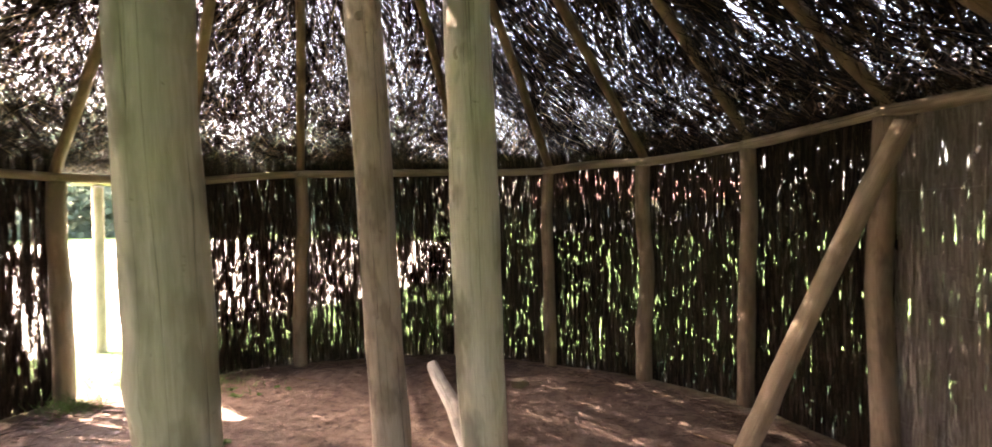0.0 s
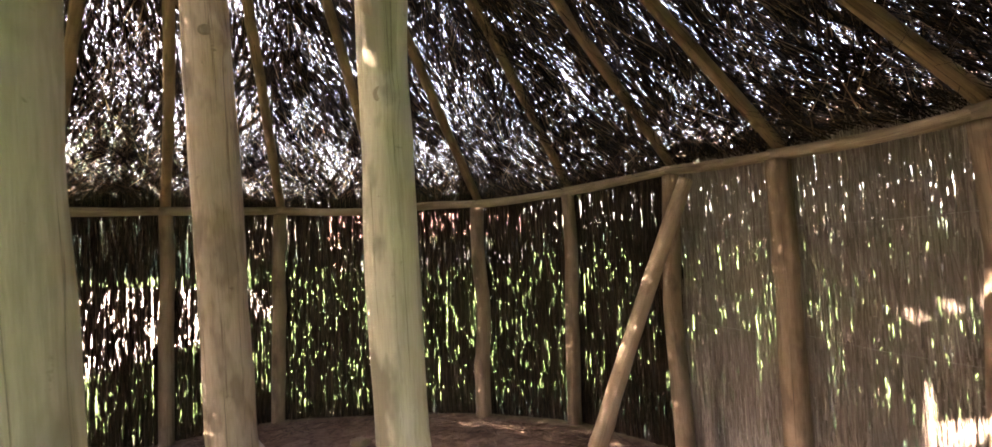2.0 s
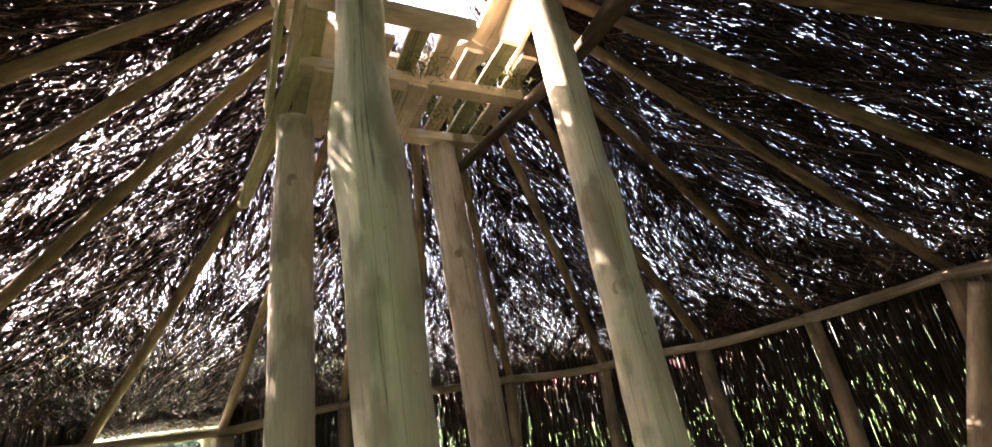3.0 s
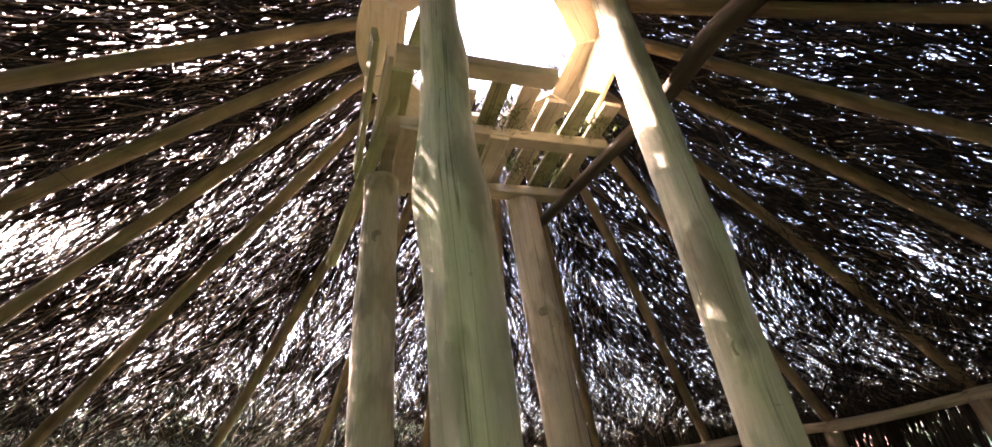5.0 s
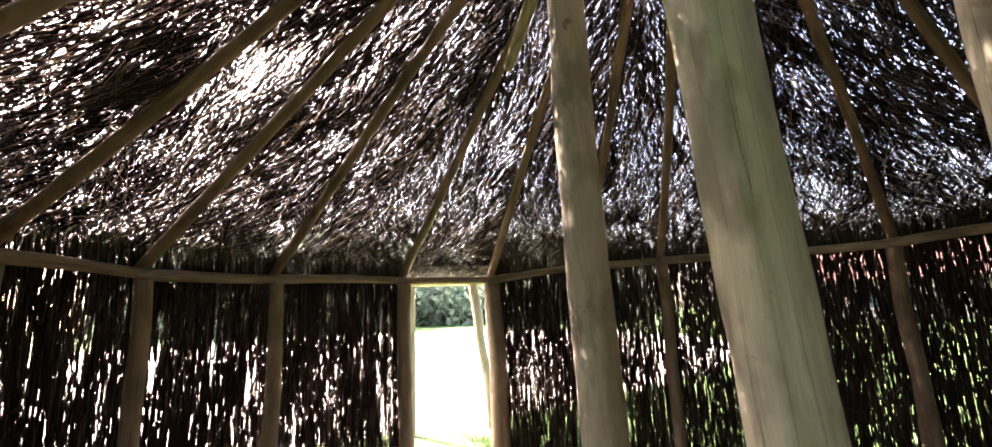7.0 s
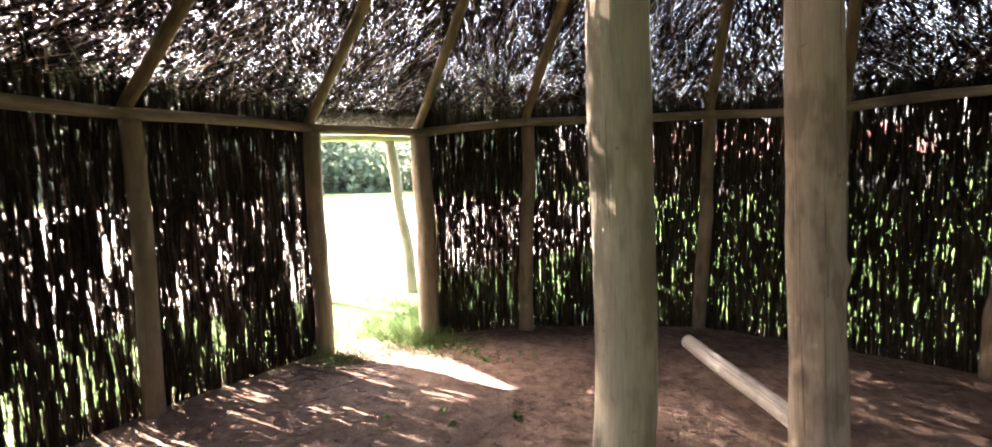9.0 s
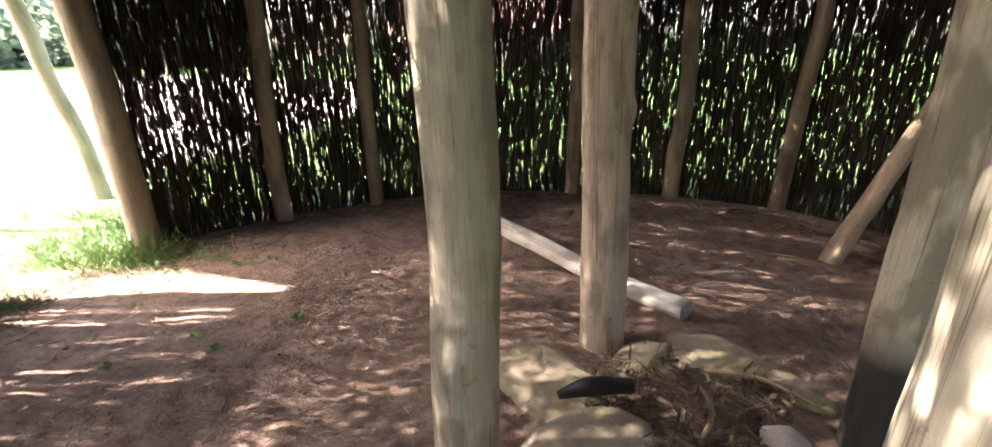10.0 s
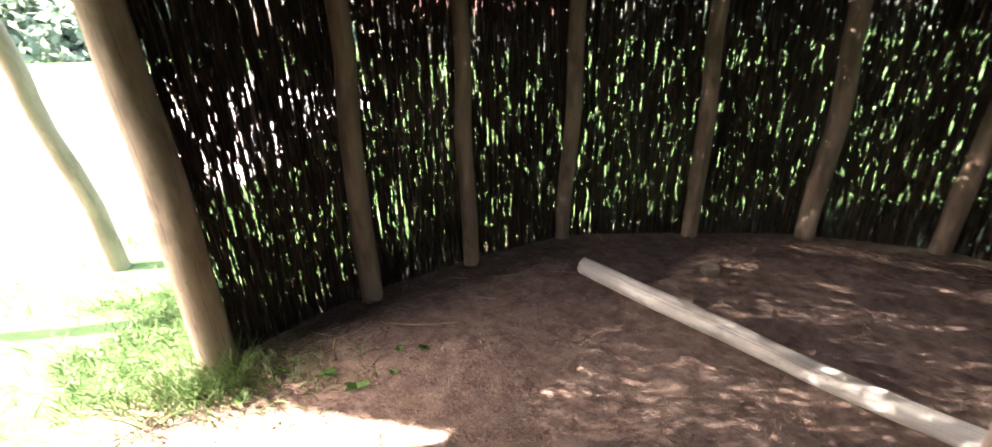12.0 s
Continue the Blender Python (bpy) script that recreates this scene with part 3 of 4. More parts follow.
for k, (x, y, dx, dy, top, r, mat, knots) in enumerate(CENTRE):
    rng = random.Random(300 + k)
    j = lambda s: rng.uniform(-s, s)
    pts = [(x + dx * (z - 1) + j(0.012), y + dy * (z - 1) + j(0.012), z) for z in ((-0.25, 0.4, 1.0, 1.7, 2.15, 2.40, 2.62, 3.0, top) if k == 0 else (-0.25, 0.4, 1.0, 1.7, 2.4, top))]
    ob = tube("centre_post", pts, [r * f for f in ((1.0, 1.0, 0.97, 0.97, 0.98, 1.10, 0.88, 0.72, 0.68) if k == 0 else (0.84, 0.93, 1, 1, 0.97, 0.93) if k == 2 else (1.06, 1.05, 1, 1, 0.97, 0.93))], mat, 40, 0.085, seed=320 + k, step=0.04, knots=knots, groove=(0.1, -1.0) if k == 0 else None)
    tagged(ob, ["thick pale split-sided timber post with green algae and long cracks", "brown peeled timber post carrying a crossbar", "pale knotty timber post, charred at its foot by the hearth", "grey-green timber post with a knot near its foot"][k], "post", "centre posts")
    CENTRE_OBS.append(ob)


M_KNOT = wood("knot_wood", (0.40, 0.34, 0.26), (0.20, 0.155, 0.11), (0.03, 0.02, 0.014), rough=0.7)


def knot(k, z, toward, size, tall=1.3, label=""):
    """A dark sunken knot on a centre post: a swollen rim round a dark heart."""
    x, y, dx, dy, top, r = CENTRE[k][:6]
    c = Vector((x + dx * (z - 1), y + dy * (z - 1), z))
    d = Vector((toward[0] - c.x, toward[1] - c.y, 0)).normalized()
    side = Vector((-d.y, d.x, 0))
    bm = bmesh.new()
    rings, n = (0.0, 0.35, 0.6, 0.85, 1.05, 1.3), 18
    depth = (-0.12, -0.08, 0.02, 0.06, 0.0, -0.3)
    rows = []
    for f, h in zip(rings[1:], depth[1:]):
        row = []
        for i in range(n):
            a = 2 * math.pi * i / n
            w = f * size * (1 + 0.18 * noise.noise(Vector((math.cos(a), math.sin(a), k * 3 + z))))
            off = w * math.cos(a)
            drop = r - math.sqrt(max(0.0, r * r - off * off))
            row.append(bm.verts.new(c + d * (r * 1.035 - drop + h * size) + side * off + Vector((0, 0, w * tall * math.sin(a)))))
        rows.append(row)
    heart = bm.verts.new(c + d * (r * 1.035 + depth[0] * size))
    for p, q in zip(rows, rows[1:]):
        for i in range(n):
            bm.faces.new((p[i], p[(i + 1) % n], q[(i + 1) % n], q[i]))
    for i in range(n):
        bm.faces.new((heart, rows[0][(i + 1) % n], rows[0][i]))
    bmesh.ops.recalc_face_normals(bm, faces=bm.faces)
    uvl = bm.loops.layers.uv.new("UVMap")
    for f in bm.faces:
        f.smooth = True
        for lp in f.loops:
            lp[uvl].uv = (lp.vert.co.dot(side), lp.vert.co.z)
    me = bpy.data.meshes.new("knot")
    bm.to_mesh(me)
    bm.free()
    me.materials.append(M_KNOT)
    ob = new("knot", me)
    ob.parent = CENTRE_OBS[k]
    return tagged(ob, label)


knot(2, 2.33, (-0.7, 0.12), 0.042, 1.6, "dark weathered knot")
knot(2, 2.02, (-0.7, 0.12), 0.018, 1.2, "dark weathered knot")
knot(2, 0.98, (-0.25, 0.05), 0.02, 1.5, "brown scraped knot")
knot(1, 2.47, (-0.7, 0.12), 0.022, 0.8, "dark weathered knot")
knot(3, 0.57, (-1.62, 0.85), 0.024, 1.2, "dark weathered knot")
knot(3, 2.73, (-0.75, 0.1), 0.022, 1.4, "dark weathered knot")
knot(0, 1.22, (-0.15, 0.05), 0.03, 1.0, "dark weathered knot")

# ---- smoke hole and the pallet under it ----


def empty(name, at):
    ob = new(name)
    ob.location = at
    bpy.context.view_layer.update()
    return ob


def under(parent, *parts):
    for p in parts:
        p.parent = parent
        p.matrix_parent_inverse = Matrix.Translation(parent.location).inverted()


def smoke_ring():
    ring = empty("smoke_hole_ring", (TOP.x, TOP.y, 3.69))
    ro, ri, t = 0.65, 0.43, 0.035
    for k in range(8):
        bm = bmesh.new()
        a0, a1 = math.pi / 4 * k + 0.012, math.pi / 4 * (k + 1) - 0.012
        rows = []
        for i in range(7):
            a = a0 + (a1 - a0) * i / 6
            straight = math.cos(math.pi / 8) / math.cos((a - (a0 + a1) / 2))
            rows.append([bm.verts.new((TOP.x + r * math.cos(a), TOP.y + r * math.sin(a), 3.69 + z)) for r, z in ((ri * straight * 1.06, -t / 2), (ro, -t / 2), (ro, t / 2), (ri * straight * 1.06, t / 2))])
        for p, q in zip(rows, rows[1:]):
            for j in range(4):
                bm.faces.new((p[j], q[j], q[(j + 1) % 4], p[(j + 1) % 4]))
        bm.faces.new(rows[0])
        bm.faces.new(rows[-1][::-1])
        bmesh.ops.recalc_face_normals(bm, faces=bm.faces)
        uvl = bm.loops.layers.uv.new("UVMap")
        for f in bm.faces:
            for lp in f.loops:
                a = (a0 + a1) / 2
                d = lp.vert.co - Vector((TOP.x, TOP.y, 0))
                lp[uvl].uv = (d.x * math.cos(a) + d.y * math.sin(a) + lp.vert.co.z, -d.x * math.sin(a) + d.y * math.cos(a))
        me = bpy.data.meshes.new("ring_segment")
        bm.to_mesh(me)
        bm.free()
        me.materials.append(M_PALE)
        under(ring, new("ring_segment", me))
    return tagged(ring, "pale sawn plank ring framing the open smoke hole", "ring")


smoke_ring()

BAR = Vector((0.912, 0.41, 0.03)).normalized()
SLAT = Vector((0.41, -0.912, 0.0))


def pallet():
    p0 = Vector((-1.43, 1.98, 3.145))
    root = empty("pallet", p0)
    parts = [
        board("bar", p0, p0 + BAR * 1.08, 0.075, 0.055, M_PALE, seed=1),
        board("bar", p0 + SLAT * 0.43 + BAR * 0.02, p0 + SLAT * 0.43 + BAR * 1.08, 0.075, 0.055, M_PALE, seed=2),
        board("bar", p0 + SLAT * 0.80 + BAR * 0.02, p0 + SLAT * 0.80 + BAR * 0.66, 0.075, 0.05, M_PALE, seed=3),
    ]
    for k in range(8):
        a = p0 + BAR * (0.06 + 0.135 * k) + Vector((0, 0, 0.041)) - SLAT * 0.04
        parts.append(board("slat", a, a + SLAT * (0.74 + 0.05 * math.sin(k * 2.3)) + Vector((0, 0, 0.006 * math.sin(k * 5))), 0.085, 0.022, M_PALE if k % 3 else M_MOSSY, seed=10 + k))
    for k in range(3):
        a = p0 + BAR * (0.12 + 0.2 * k) + Vector((0, 0, -0.041)) - SLAT * 0.03
        parts.append(board("slat", a, a + SLAT * 0.5, 0.09, 0.02, M_MOSSY if k == 1 else M_PALE, seed=30 + k))
    rng = np.random.default_rng(660)
    for along, across, size in ((0.34, 0.30, 0.05), (0.52, 0.52, 0.06), (0.70, 0.22, 0.05), (0.86, 0.40, 0.065), (0.95, 0.12, 0.055), (0.98, 0.55, 0.05)):
        n = 260
        c = np.array(p0 + BAR * along + SLAT * across + Vector((0, 0, 0.035)))
        P = c + rng.normal(0, 1, (n, 3)) * np.array([size, size, size * 0.35])
        D = rng.normal(0, 1, (n, 3))
        D /= np.linalg.norm(D, axis=1)[:, None]
        V, Q = strands(P, D, rng.uniform(0.015, 0.04, n), rng.uniform(0.003, 0.007, n), rng.normal(0, 0.008, (n, 3)), 3, rng)
        parts.append(tagged(mesh_np("moss", V, Q, M_MOSS), "clump of yellow-green moss", kind="stuff"))
    under(root, *parts)
    return tagged(root, "old wooden pallet with mossy slats laid over the centre posts", "pallet")


pallet()
tagged(board("collar_board", (-0.30, 2.04, 3.50), (-0.19, 1.66, 3.50), 0.30, 0.024, M_PALE, up=(-0.96, -0.28, 0.0), seed=51), "upright pale plank closing the smoke hole's edge", "plank")


def side_boards():
    root = empty("side_board", (-1.46, 1.9, 3.12))
    under(root, board("plank", (-1.49, 1.90, 3.16), (-1.17, 1.27, 3.30), 0.11, 0.024, M_MOSSY, up=(0.88, 0.45, 0.1), seed=41),
          board("plank", (-1.44, 1.93, 3.15), (-1.13, 1.33, 3.27), 0.09, 0.022, M_PALE, up=(0.88, 0.45, 0.1), seed=42))
    return tagged(root, "pair of upright mossy planks fixed beside the pallet", "planks")


side_boards()
tagged(tube("mossy_pole", [(-1.86, 2.48, 2.99), (-1.55, 2.04, 3.08), (-1.20, 1.56, 3.19), (-0.87, 1.09, 3.30)], [0.03, 0.033, 0.032, 0.03], M_MOSSY, 14, 0.1, 410, knots=[(0.55, 3.0, 0.03)]), "green mossy round pole lashed beside the smoke hole", "pole")
tagged(tube("dark_branch", [(-0.62, 2.43, 3.03), (-0.33, 2.06, 3.08), (-0.05, 1.70, 3.13), (0.12, 1.47, 3.20), (0.27, 1.30, 3.22)], [0.026, 0.032, 0.036, 0.05, 0.045], M_BARK, 14, 0.14, 411), "dark barked branch jammed behind a centre post", "branch")

# ---- leaning timber and fallen log ----
tagged(tube("leaning_pole", [(1.37, 2.757, -0.04), (1.62, 2.67, 0.64), (1.90, 2.585, 1.34), (2.165, 2.495, 1.98)], [0.060, 0.056, 0.053, 0.052], M_LEANING, 16, 0.12, 420, knots=[(1.2, 3.0, 0.04), (0.5, 5.0, 0.04)]), "split grey timber leaning against the ring beam", "pole")
tagged(tube("fallen_log", [(-0.61, 4.53, 0.075), (-0.50, 4.10, 0.07), (-0.36, 3.62, 0.066), (-0.235, 3.0, 0.085), (-0.05, 2.44, 0.10)], [0.058, 0.062, 0.06, 0.056, 0.054], M_LOG, 18, 0.09, 421, knots=[(0.5, 1.6, 0.05)]), "pale peeled log lying on the earth floor", "log")

# ---- hearth ----


def stone(at, size, turn, seed, mat, label, name="hearth_stone"):
    bm = bmesh.new()
    bmesh.ops.create_icosphere(bm, subdivisions=4, radius=1)
    rng = random.Random(seed)
    cuts = [(Vector((rng.uniform(-1, 1), rng.uniform(-1, 1), rng.uniform(-0.4, 1))).normalized(), rng.uniform(0.62, 0.85)) for _ in range(9)] + [(Vector((0, 0, 1)), 0.6)]
    for v in bm.verts:
        p = v.co.copy()
        for nrm, d in cuts:
            h = p.dot(nrm) - d
            if h > 0:
                p -= nrm * h * 0.9
        p *= 1 + 0.07 * noise.noise(p * 2.2 + Vector((seed, 0, 0))) + 0.035 * noise.noise(p * 6 + Vector((0, seed, 0))) + 0.015 * noise.noise(p * 15)
        v.co = Vector((p.x * size[0], p.y * size[1], p.z * size[2]))
    for f in bm.faces:
        f.smooth = True
    me = bpy.data.meshes.new(name)
    bm.to_mesh(me)
    bm.free()
    me.materials.append(mat)
    ob = new(name, me)
    ob.matrix_world = pose(at[0], at[1], at[2], 0, 0, turn)
    return tagged(ob, label, "stone", "hearth stones")


stone((-0.90, 2.19, 0.10), (0.19, 0.27, 0.12), 20, 3, M_STONE, "large mossy buff stone slab edging the hearth")
stone((-0.93, 1.83, 0.10), (0.28, 0.19, 0.11), -25, 8, M_STONE, "large mossy buff stone slab edging the hearth")
stone((-0.52, 2.19, 0.10), (0.18, 0.085, 0.10), 8, 12, M_STONE, "low buff stone slab edging the hearth")
stone((-0.21, 2.10, 0.10), (0.24, 0.16, 0.11), -38, 17, M_STONE, "broad sunlit buff stone edging the hearth")
stone((-0.05, 1.86, 0.08), (0.06, 0.15, 0.08), 15, 23, M_STONE, "narrow upright stone beside the charred post")
stone((-0.37, 1.62, 0.14), (0.10, 0.075, 0.075), 60, 29, M_STONE_GREY, "loose angular grey stone on the hearth rim")
stone((-0.16, 1.38, 0.07), (0.10, 0.07, 0.035), 10, 31, M_STONE, "flat reddish stone at the foot of a post")
stone((0.19, 4.15, 0.03), (0.09, 0.07, 0.06), 10, 35, M_STONE, "small dark brown stone near the wall", "field_stone")
tagged(tube("charred_log", [(-0.97, 2.0, 0.215), (-0.85, 1.99, 0.225), (-0.70, 1.97, 0.20)], [0.014, 0.036, 0.024], M_CHAR, 16, 0.22, 430, step=0.02), "short black charred log lying in the hearth", "charred log")


def scatter(name, n, seed, place, lo, hi, wlo, whi, mat, label, cat, tilt=0.12, lift=0.006):
    rng = np.random.default_rng(seed)
    P = np.zeros((n, 3))
    for i in range(n):
        x, y = place(rng)
        P[i] = (x, y, floor_z(x, y) + lift * rng.uniform(0.5, 2.0))
    a = rng.uniform(0, 2 * math.pi, n)
    D = np.stack([np.cos(a), np.sin(a), np.abs(rng.normal(0, tilt, n))], 1)
    D /= np.linalg.norm(D, axis=1)[:, None]
    B = rng.normal(0, 0.012, (n, 3)) * np.array([1, 1, 0.3])
    V, Q = strands(P, D, rng.uniform(lo, hi, n), rng.uniform(wlo, whi, n), B, 3, rng)
    return tagged(mesh_np(name, V, Q, mat), label, cat, kind="stuff")


def in_hut(rng):
    a, r = rng.uniform(0, 2 * math.pi), 3.2 * math.sqrt(rng.uniform(0, 1))
    return HUB.x + r * math.cos(a), HUB.y + r * math.sin(a)


def by_wall(rng):
    a, r = rng.uniform(-0.4, 2.6), 3.25 - abs(rng.normal(0, 0.22))
    return HUB.x + r * math.cos(a), HUB.y + r * math.sin(a)


def in_hearth(rng):
    a, r = rng.uniform(0, 2 * math.pi), 0.40 * math.sqrt(rng.uniform(0, 1))
    return -0.52 + r * math.cos(a), 1.90 + 0.8 * r * math.sin(a)


scatter("floor_litter", 6500, 601, in_hut, 0.01, 0.07, 0.0015, 0.005, M_LITTER, "dry twig crumbs strewn over the earth floor", "litter")
scatter("wall_litter", 2800, 602, by_wall, 0.03, 0.22, 0.002, 0.006, M_LITTER, "fallen twigs along the foot of the wall", "litter")
scatter("hearth_litter", 1300, 603, in_hearth, 0.02, 0.12, 0.0015, 0.006, M_LITTER, "dry twigs and ash crumbs filling the hearth", "litter", 0.35, 0.03)


scatter("bark_chips", 170, 604, in_hearth, 0.025, 0.08, 0.008, 0.02, M_BARK, "dark bark chips and cinders among the hearth twigs", "chips", 0.3, 0.035)


def hearth_fill():
    bm = bmesh.new()
    bmesh.ops.create_grid(bm, x_segments=44, y_segments=40, size=1)
    for v in bm.verts:
        d = math.hypot(v.co.x, v.co.y)
        x, y = -0.52 + v.co.x * 0.48, 1.90 + v.co.y * 0.42
        hump = max(0.0, 1 - d * d) * 0.055
        v.co = Vector((x, y, floor_z(x, y) - 0.02 + hump + 0.018 * noise.noise(Vector((x * 14, y * 14, 0)))))
    for f in bm.faces:
        f.smooth = True
    me = bpy.data.meshes.new("hearth_ash")
    bm.to_mesh(me)
    bm.free()
    me.materials.append(M_EARTH)
    return tagged(new("hearth_ash", me), "heap of brown ash and soil inside the hearth stones", "ash", kind="stuff")


hearth_fill()


def clods():
    rng = np.random.default_rng(610)
    n = 11000
    oct_v = np.array([[1, 0, 0], [-1, 0, 0], [0, 1, 0], [0, -1, 0], [0, 0, 1], [0, 0, -1]], float)
    oct_f = np.array([[0, 2, 4], [2, 1, 4], [1, 3, 4], [3, 0, 4], [2, 0, 5], [1, 2, 5], [3, 1, 5], [0, 3, 5]])
    V = np.zeros((n, 6, 3))
    for i in range(n):
        x, y = in_hut(rng)
        V[i] = oct_v * rng.uniform(0.5, 1.0, (6, 1)) * rng.uniform(0.003, 0.009) * rng.choice([1, 1, 1, 1.9]) + np.array([x, y, floor_z(x, y) + 0.001])
    F = (np.arange(n) * 6)[:, None, None] + oct_f[None]
    return tagged(mesh_np("clods", V.reshape(-1, 3), F.reshape(-1, 3), M_EARTH, True), "small clods and crumbs of reddish earth", "clods", kind="stuff")


clods()

# ---- dry sticks ----
for pts, r in (([(-2.30, 4.31, -0.02), (-2.31, 4.33, 0.07), (-2.29, 4.32, 0.15)], 0.005), ([(-1.98, 4.52, 0.02), (-1.82, 4.42, 0.02), (-1.62, 4.36, 0.012)], 0.007),
               ([(-1.2, 4.75, 0.02), (-1.0, 4.72, 0.022), (-0.82, 4.80, 0.015)], 0.008), ([(1.0, 3.0, 0.02), (1.15, 2.84, 0.03), (1.22, 2.66, 0.02)], 0.007),
               ([(1.3, 3.15, 0.02), (1.42, 2.98, 0.035), (1.6, 2.9, 0.02)], 0.008), ([(-0.52, 1.70, 0.12), (-0.40, 1.78, 0.14), (-0.28, 1.80, 0.12)], 0.007),
               ([(-0.62, 1.72, 0.15), (-0.50, 1.80, 0.17), (-0.44, 1.93, 0.165)], 0.01), ([(-0.35, 2.0, 0.15), (-0.22, 1.88, 0.17), (-0.12, 1.72, 0.14)], 0.009)):
    tagged(tube("dry_stick", pts, [r, r * 0.9, r * 0.5], M_RAFTER, 8, 0.15, 700 + int(r * 3000), 0.03), "thin dry broken stick lying on the earth", "stick", "dry sticks")

# ---- wires along the screen ----
W_AT = {p[0]: p for p in POSTS}
WALL_RUN = ["W7", "W8", "W9", "B0"]
for a, b in zip(WALL_RUN, WALL_RUN[1:]):
    A, B = W_AT[a], W_AT[b]
    for z in (0.30, 0.98, 1.62):
        p, q = Vector((A[1], A[2], z)), Vector((B[1], B[2], z + (0.02 if z > 1 else -0.02)))
        out = ((p + q) / 2 - HUB)
        out.z = 0
        out = out.normalized() * 0.035
        tagged(tube("fence_wire", [p + out, (p + q) / 2 + out - Vector((0, 0, 0.012)), q + out], [0.0012] * 3, M_WIRE, 5, 0.0, 0, 0.15), "thin galvanised wire strung between wall posts", "wire", "wires")

# ---- porch outside the door ----
tagged(tube("porch_post", [(-3.69, 6.21, -0.2), (-3.71, 6.18, 0.5), (-3.80, 6.13, 1.15), (-3.82, 6.10, 1.5), (-3.88, 6.09, 1.93)], [0.075, 0.072, 0.066, 0.07, 0.062], M_POST, 16, 0.12, 440, knots=[(1.5, 4.0, 0.04)]), "crooked bare timber post standing outside the door", "post", "porch posts")
tagged(tube("porch_post", [(-4.57, 5.56, -0.2), (-4.56, 5.55, 0.9), (-4.57, 5.56, 1.93)], [0.06, 0.057, 0.055], M_POST, 16, 0.1, 441), "crooked bare timber post standing outside the door", "post", "porch posts")
tagged(tube("porch_lintel", [(-4.75, 5.43, 1.97), (-4.15, 5.87, 1.98), (-3.60, 6.28, 1.97)], [0.045, 0.045, 0.042], M_MOSSY, 12, 0.1, 442), "mossy round pole across the two porch posts", "beam")



def porch_thatch():
    """A flat cover of twigs from the ring beam to the porch lintel."""
    rng = np.random.default_rng(640)
    n = 9000
    a, b = rng.uniform(0, 1, n)[:, None], rng.uniform(0, 1, n)[:, None]
    c00, c10, c01, c11 = (np.array(p) for p in ((-3.72, 4.02, 1.99), (-2.70, 4.66, 1.99), (-4.98, 5.02, 2.03), (-3.50, 6.50, 2.03)))
    P = (c00 * (1 - a) + c10 * a) * (1 - b) + (c01 * (1 - a) + c11 * a) * b
    P[:, 2] += rng.uniform(0.02, 0.09, n)
    D = np.array([-0.62, 0.78, 0.0]) + rng.normal(0, 0.25, (n, 3)) * np.array([1, 1, 0.15])
    D /= np.linalg.norm(D, axis=1)[:, None]
    ln = rng.uniform(0.12, 0.32, n)
    V, Q = strands(P - D * (ln * b[:, 0])[:, None], D, ln, rng.uniform(0.006, 0.014, n), rng.normal(0, 0.015, (n, 3)), 2, rng)
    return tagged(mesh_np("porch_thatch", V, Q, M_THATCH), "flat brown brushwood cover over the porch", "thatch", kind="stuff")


porch_thatch()

# ---- grass and sprouts at the door ----


def blades(name, n, seed, place, lo, hi, width, label):
    rng = np.random.default_rng(seed)
    P = np.zeros((n, 3))
    for i in range(n):
        x, y = place(rng)
        P[i] = (x, y, floor_z(x, y) - 0.005)
    D = np.stack([rng.normal(0, 0.35, n), rng.normal(0, 0.35, n), np.ones(n)], 1)
    D /= np.linalg.norm(D, axis=1)[:, None]
    B = D * np.array([1, 1, 0]) * 0.12 + rng.normal(0, 0.02, (n, 3))
    V, Q = strands(P, D, rng.uniform(lo, hi, n), rng.uniform(width * 0.6, width * 1.3, n), B, 4, rng)
    return tagged(mesh_np(name, V, Q, M_GRASS), label, "grass", kind="stuff")


def around(cx, cy, sx, sy):
    return lambda rng: (cx + rng.normal(0, sx), cy + rng.normal(0, sy))


def verge(rng):
    while True:
        x, y = rng.uniform(-7.0, 0.0), rng.uniform(3.6, 8.5)
        if math.hypot(x - HUB.x, y - HUB.y) > 3.5:
            return x, y


blades("grass_tuft", 650, 701, around(-2.96, 4.36, 0.16, 0.10), 0.05, 0.2, 0.005, "lush green grass tuft at the foot of the door post")
blades("grass_tuft", 260, 702, around(-3.42, 3.86, 0.11, 0.08), 0.04, 0.14, 0.005, "small green grass tuft at the foot of the door post")
blades("grass_tuft", 240, 703, around(-2.62, 4.28, 0.22, 0.12), 0.02, 0.09, 0.006, "thin green grass creeping in over the earth")
def door_verge(rng):
    while True:
        x, y = rng.uniform(-3.7, -2.4), rng.uniform(4.4, 5.6)
        if math.hypot(x - HUB.x, y - HUB.y) > 3.42 and noise.noise(Vector((x * 2.0, y * 2.0, 6.0))) > -0.15:
            return x, y


blades("grass_patch", 2400, 705, door_verge, 0.03, 0.10, 0.006, "patchy bright green grass in front of the door")
blades("grass_verge", 4500, 704, verge, 0.04, 0.12, 0.006, "short sunlit grass outside the hut")


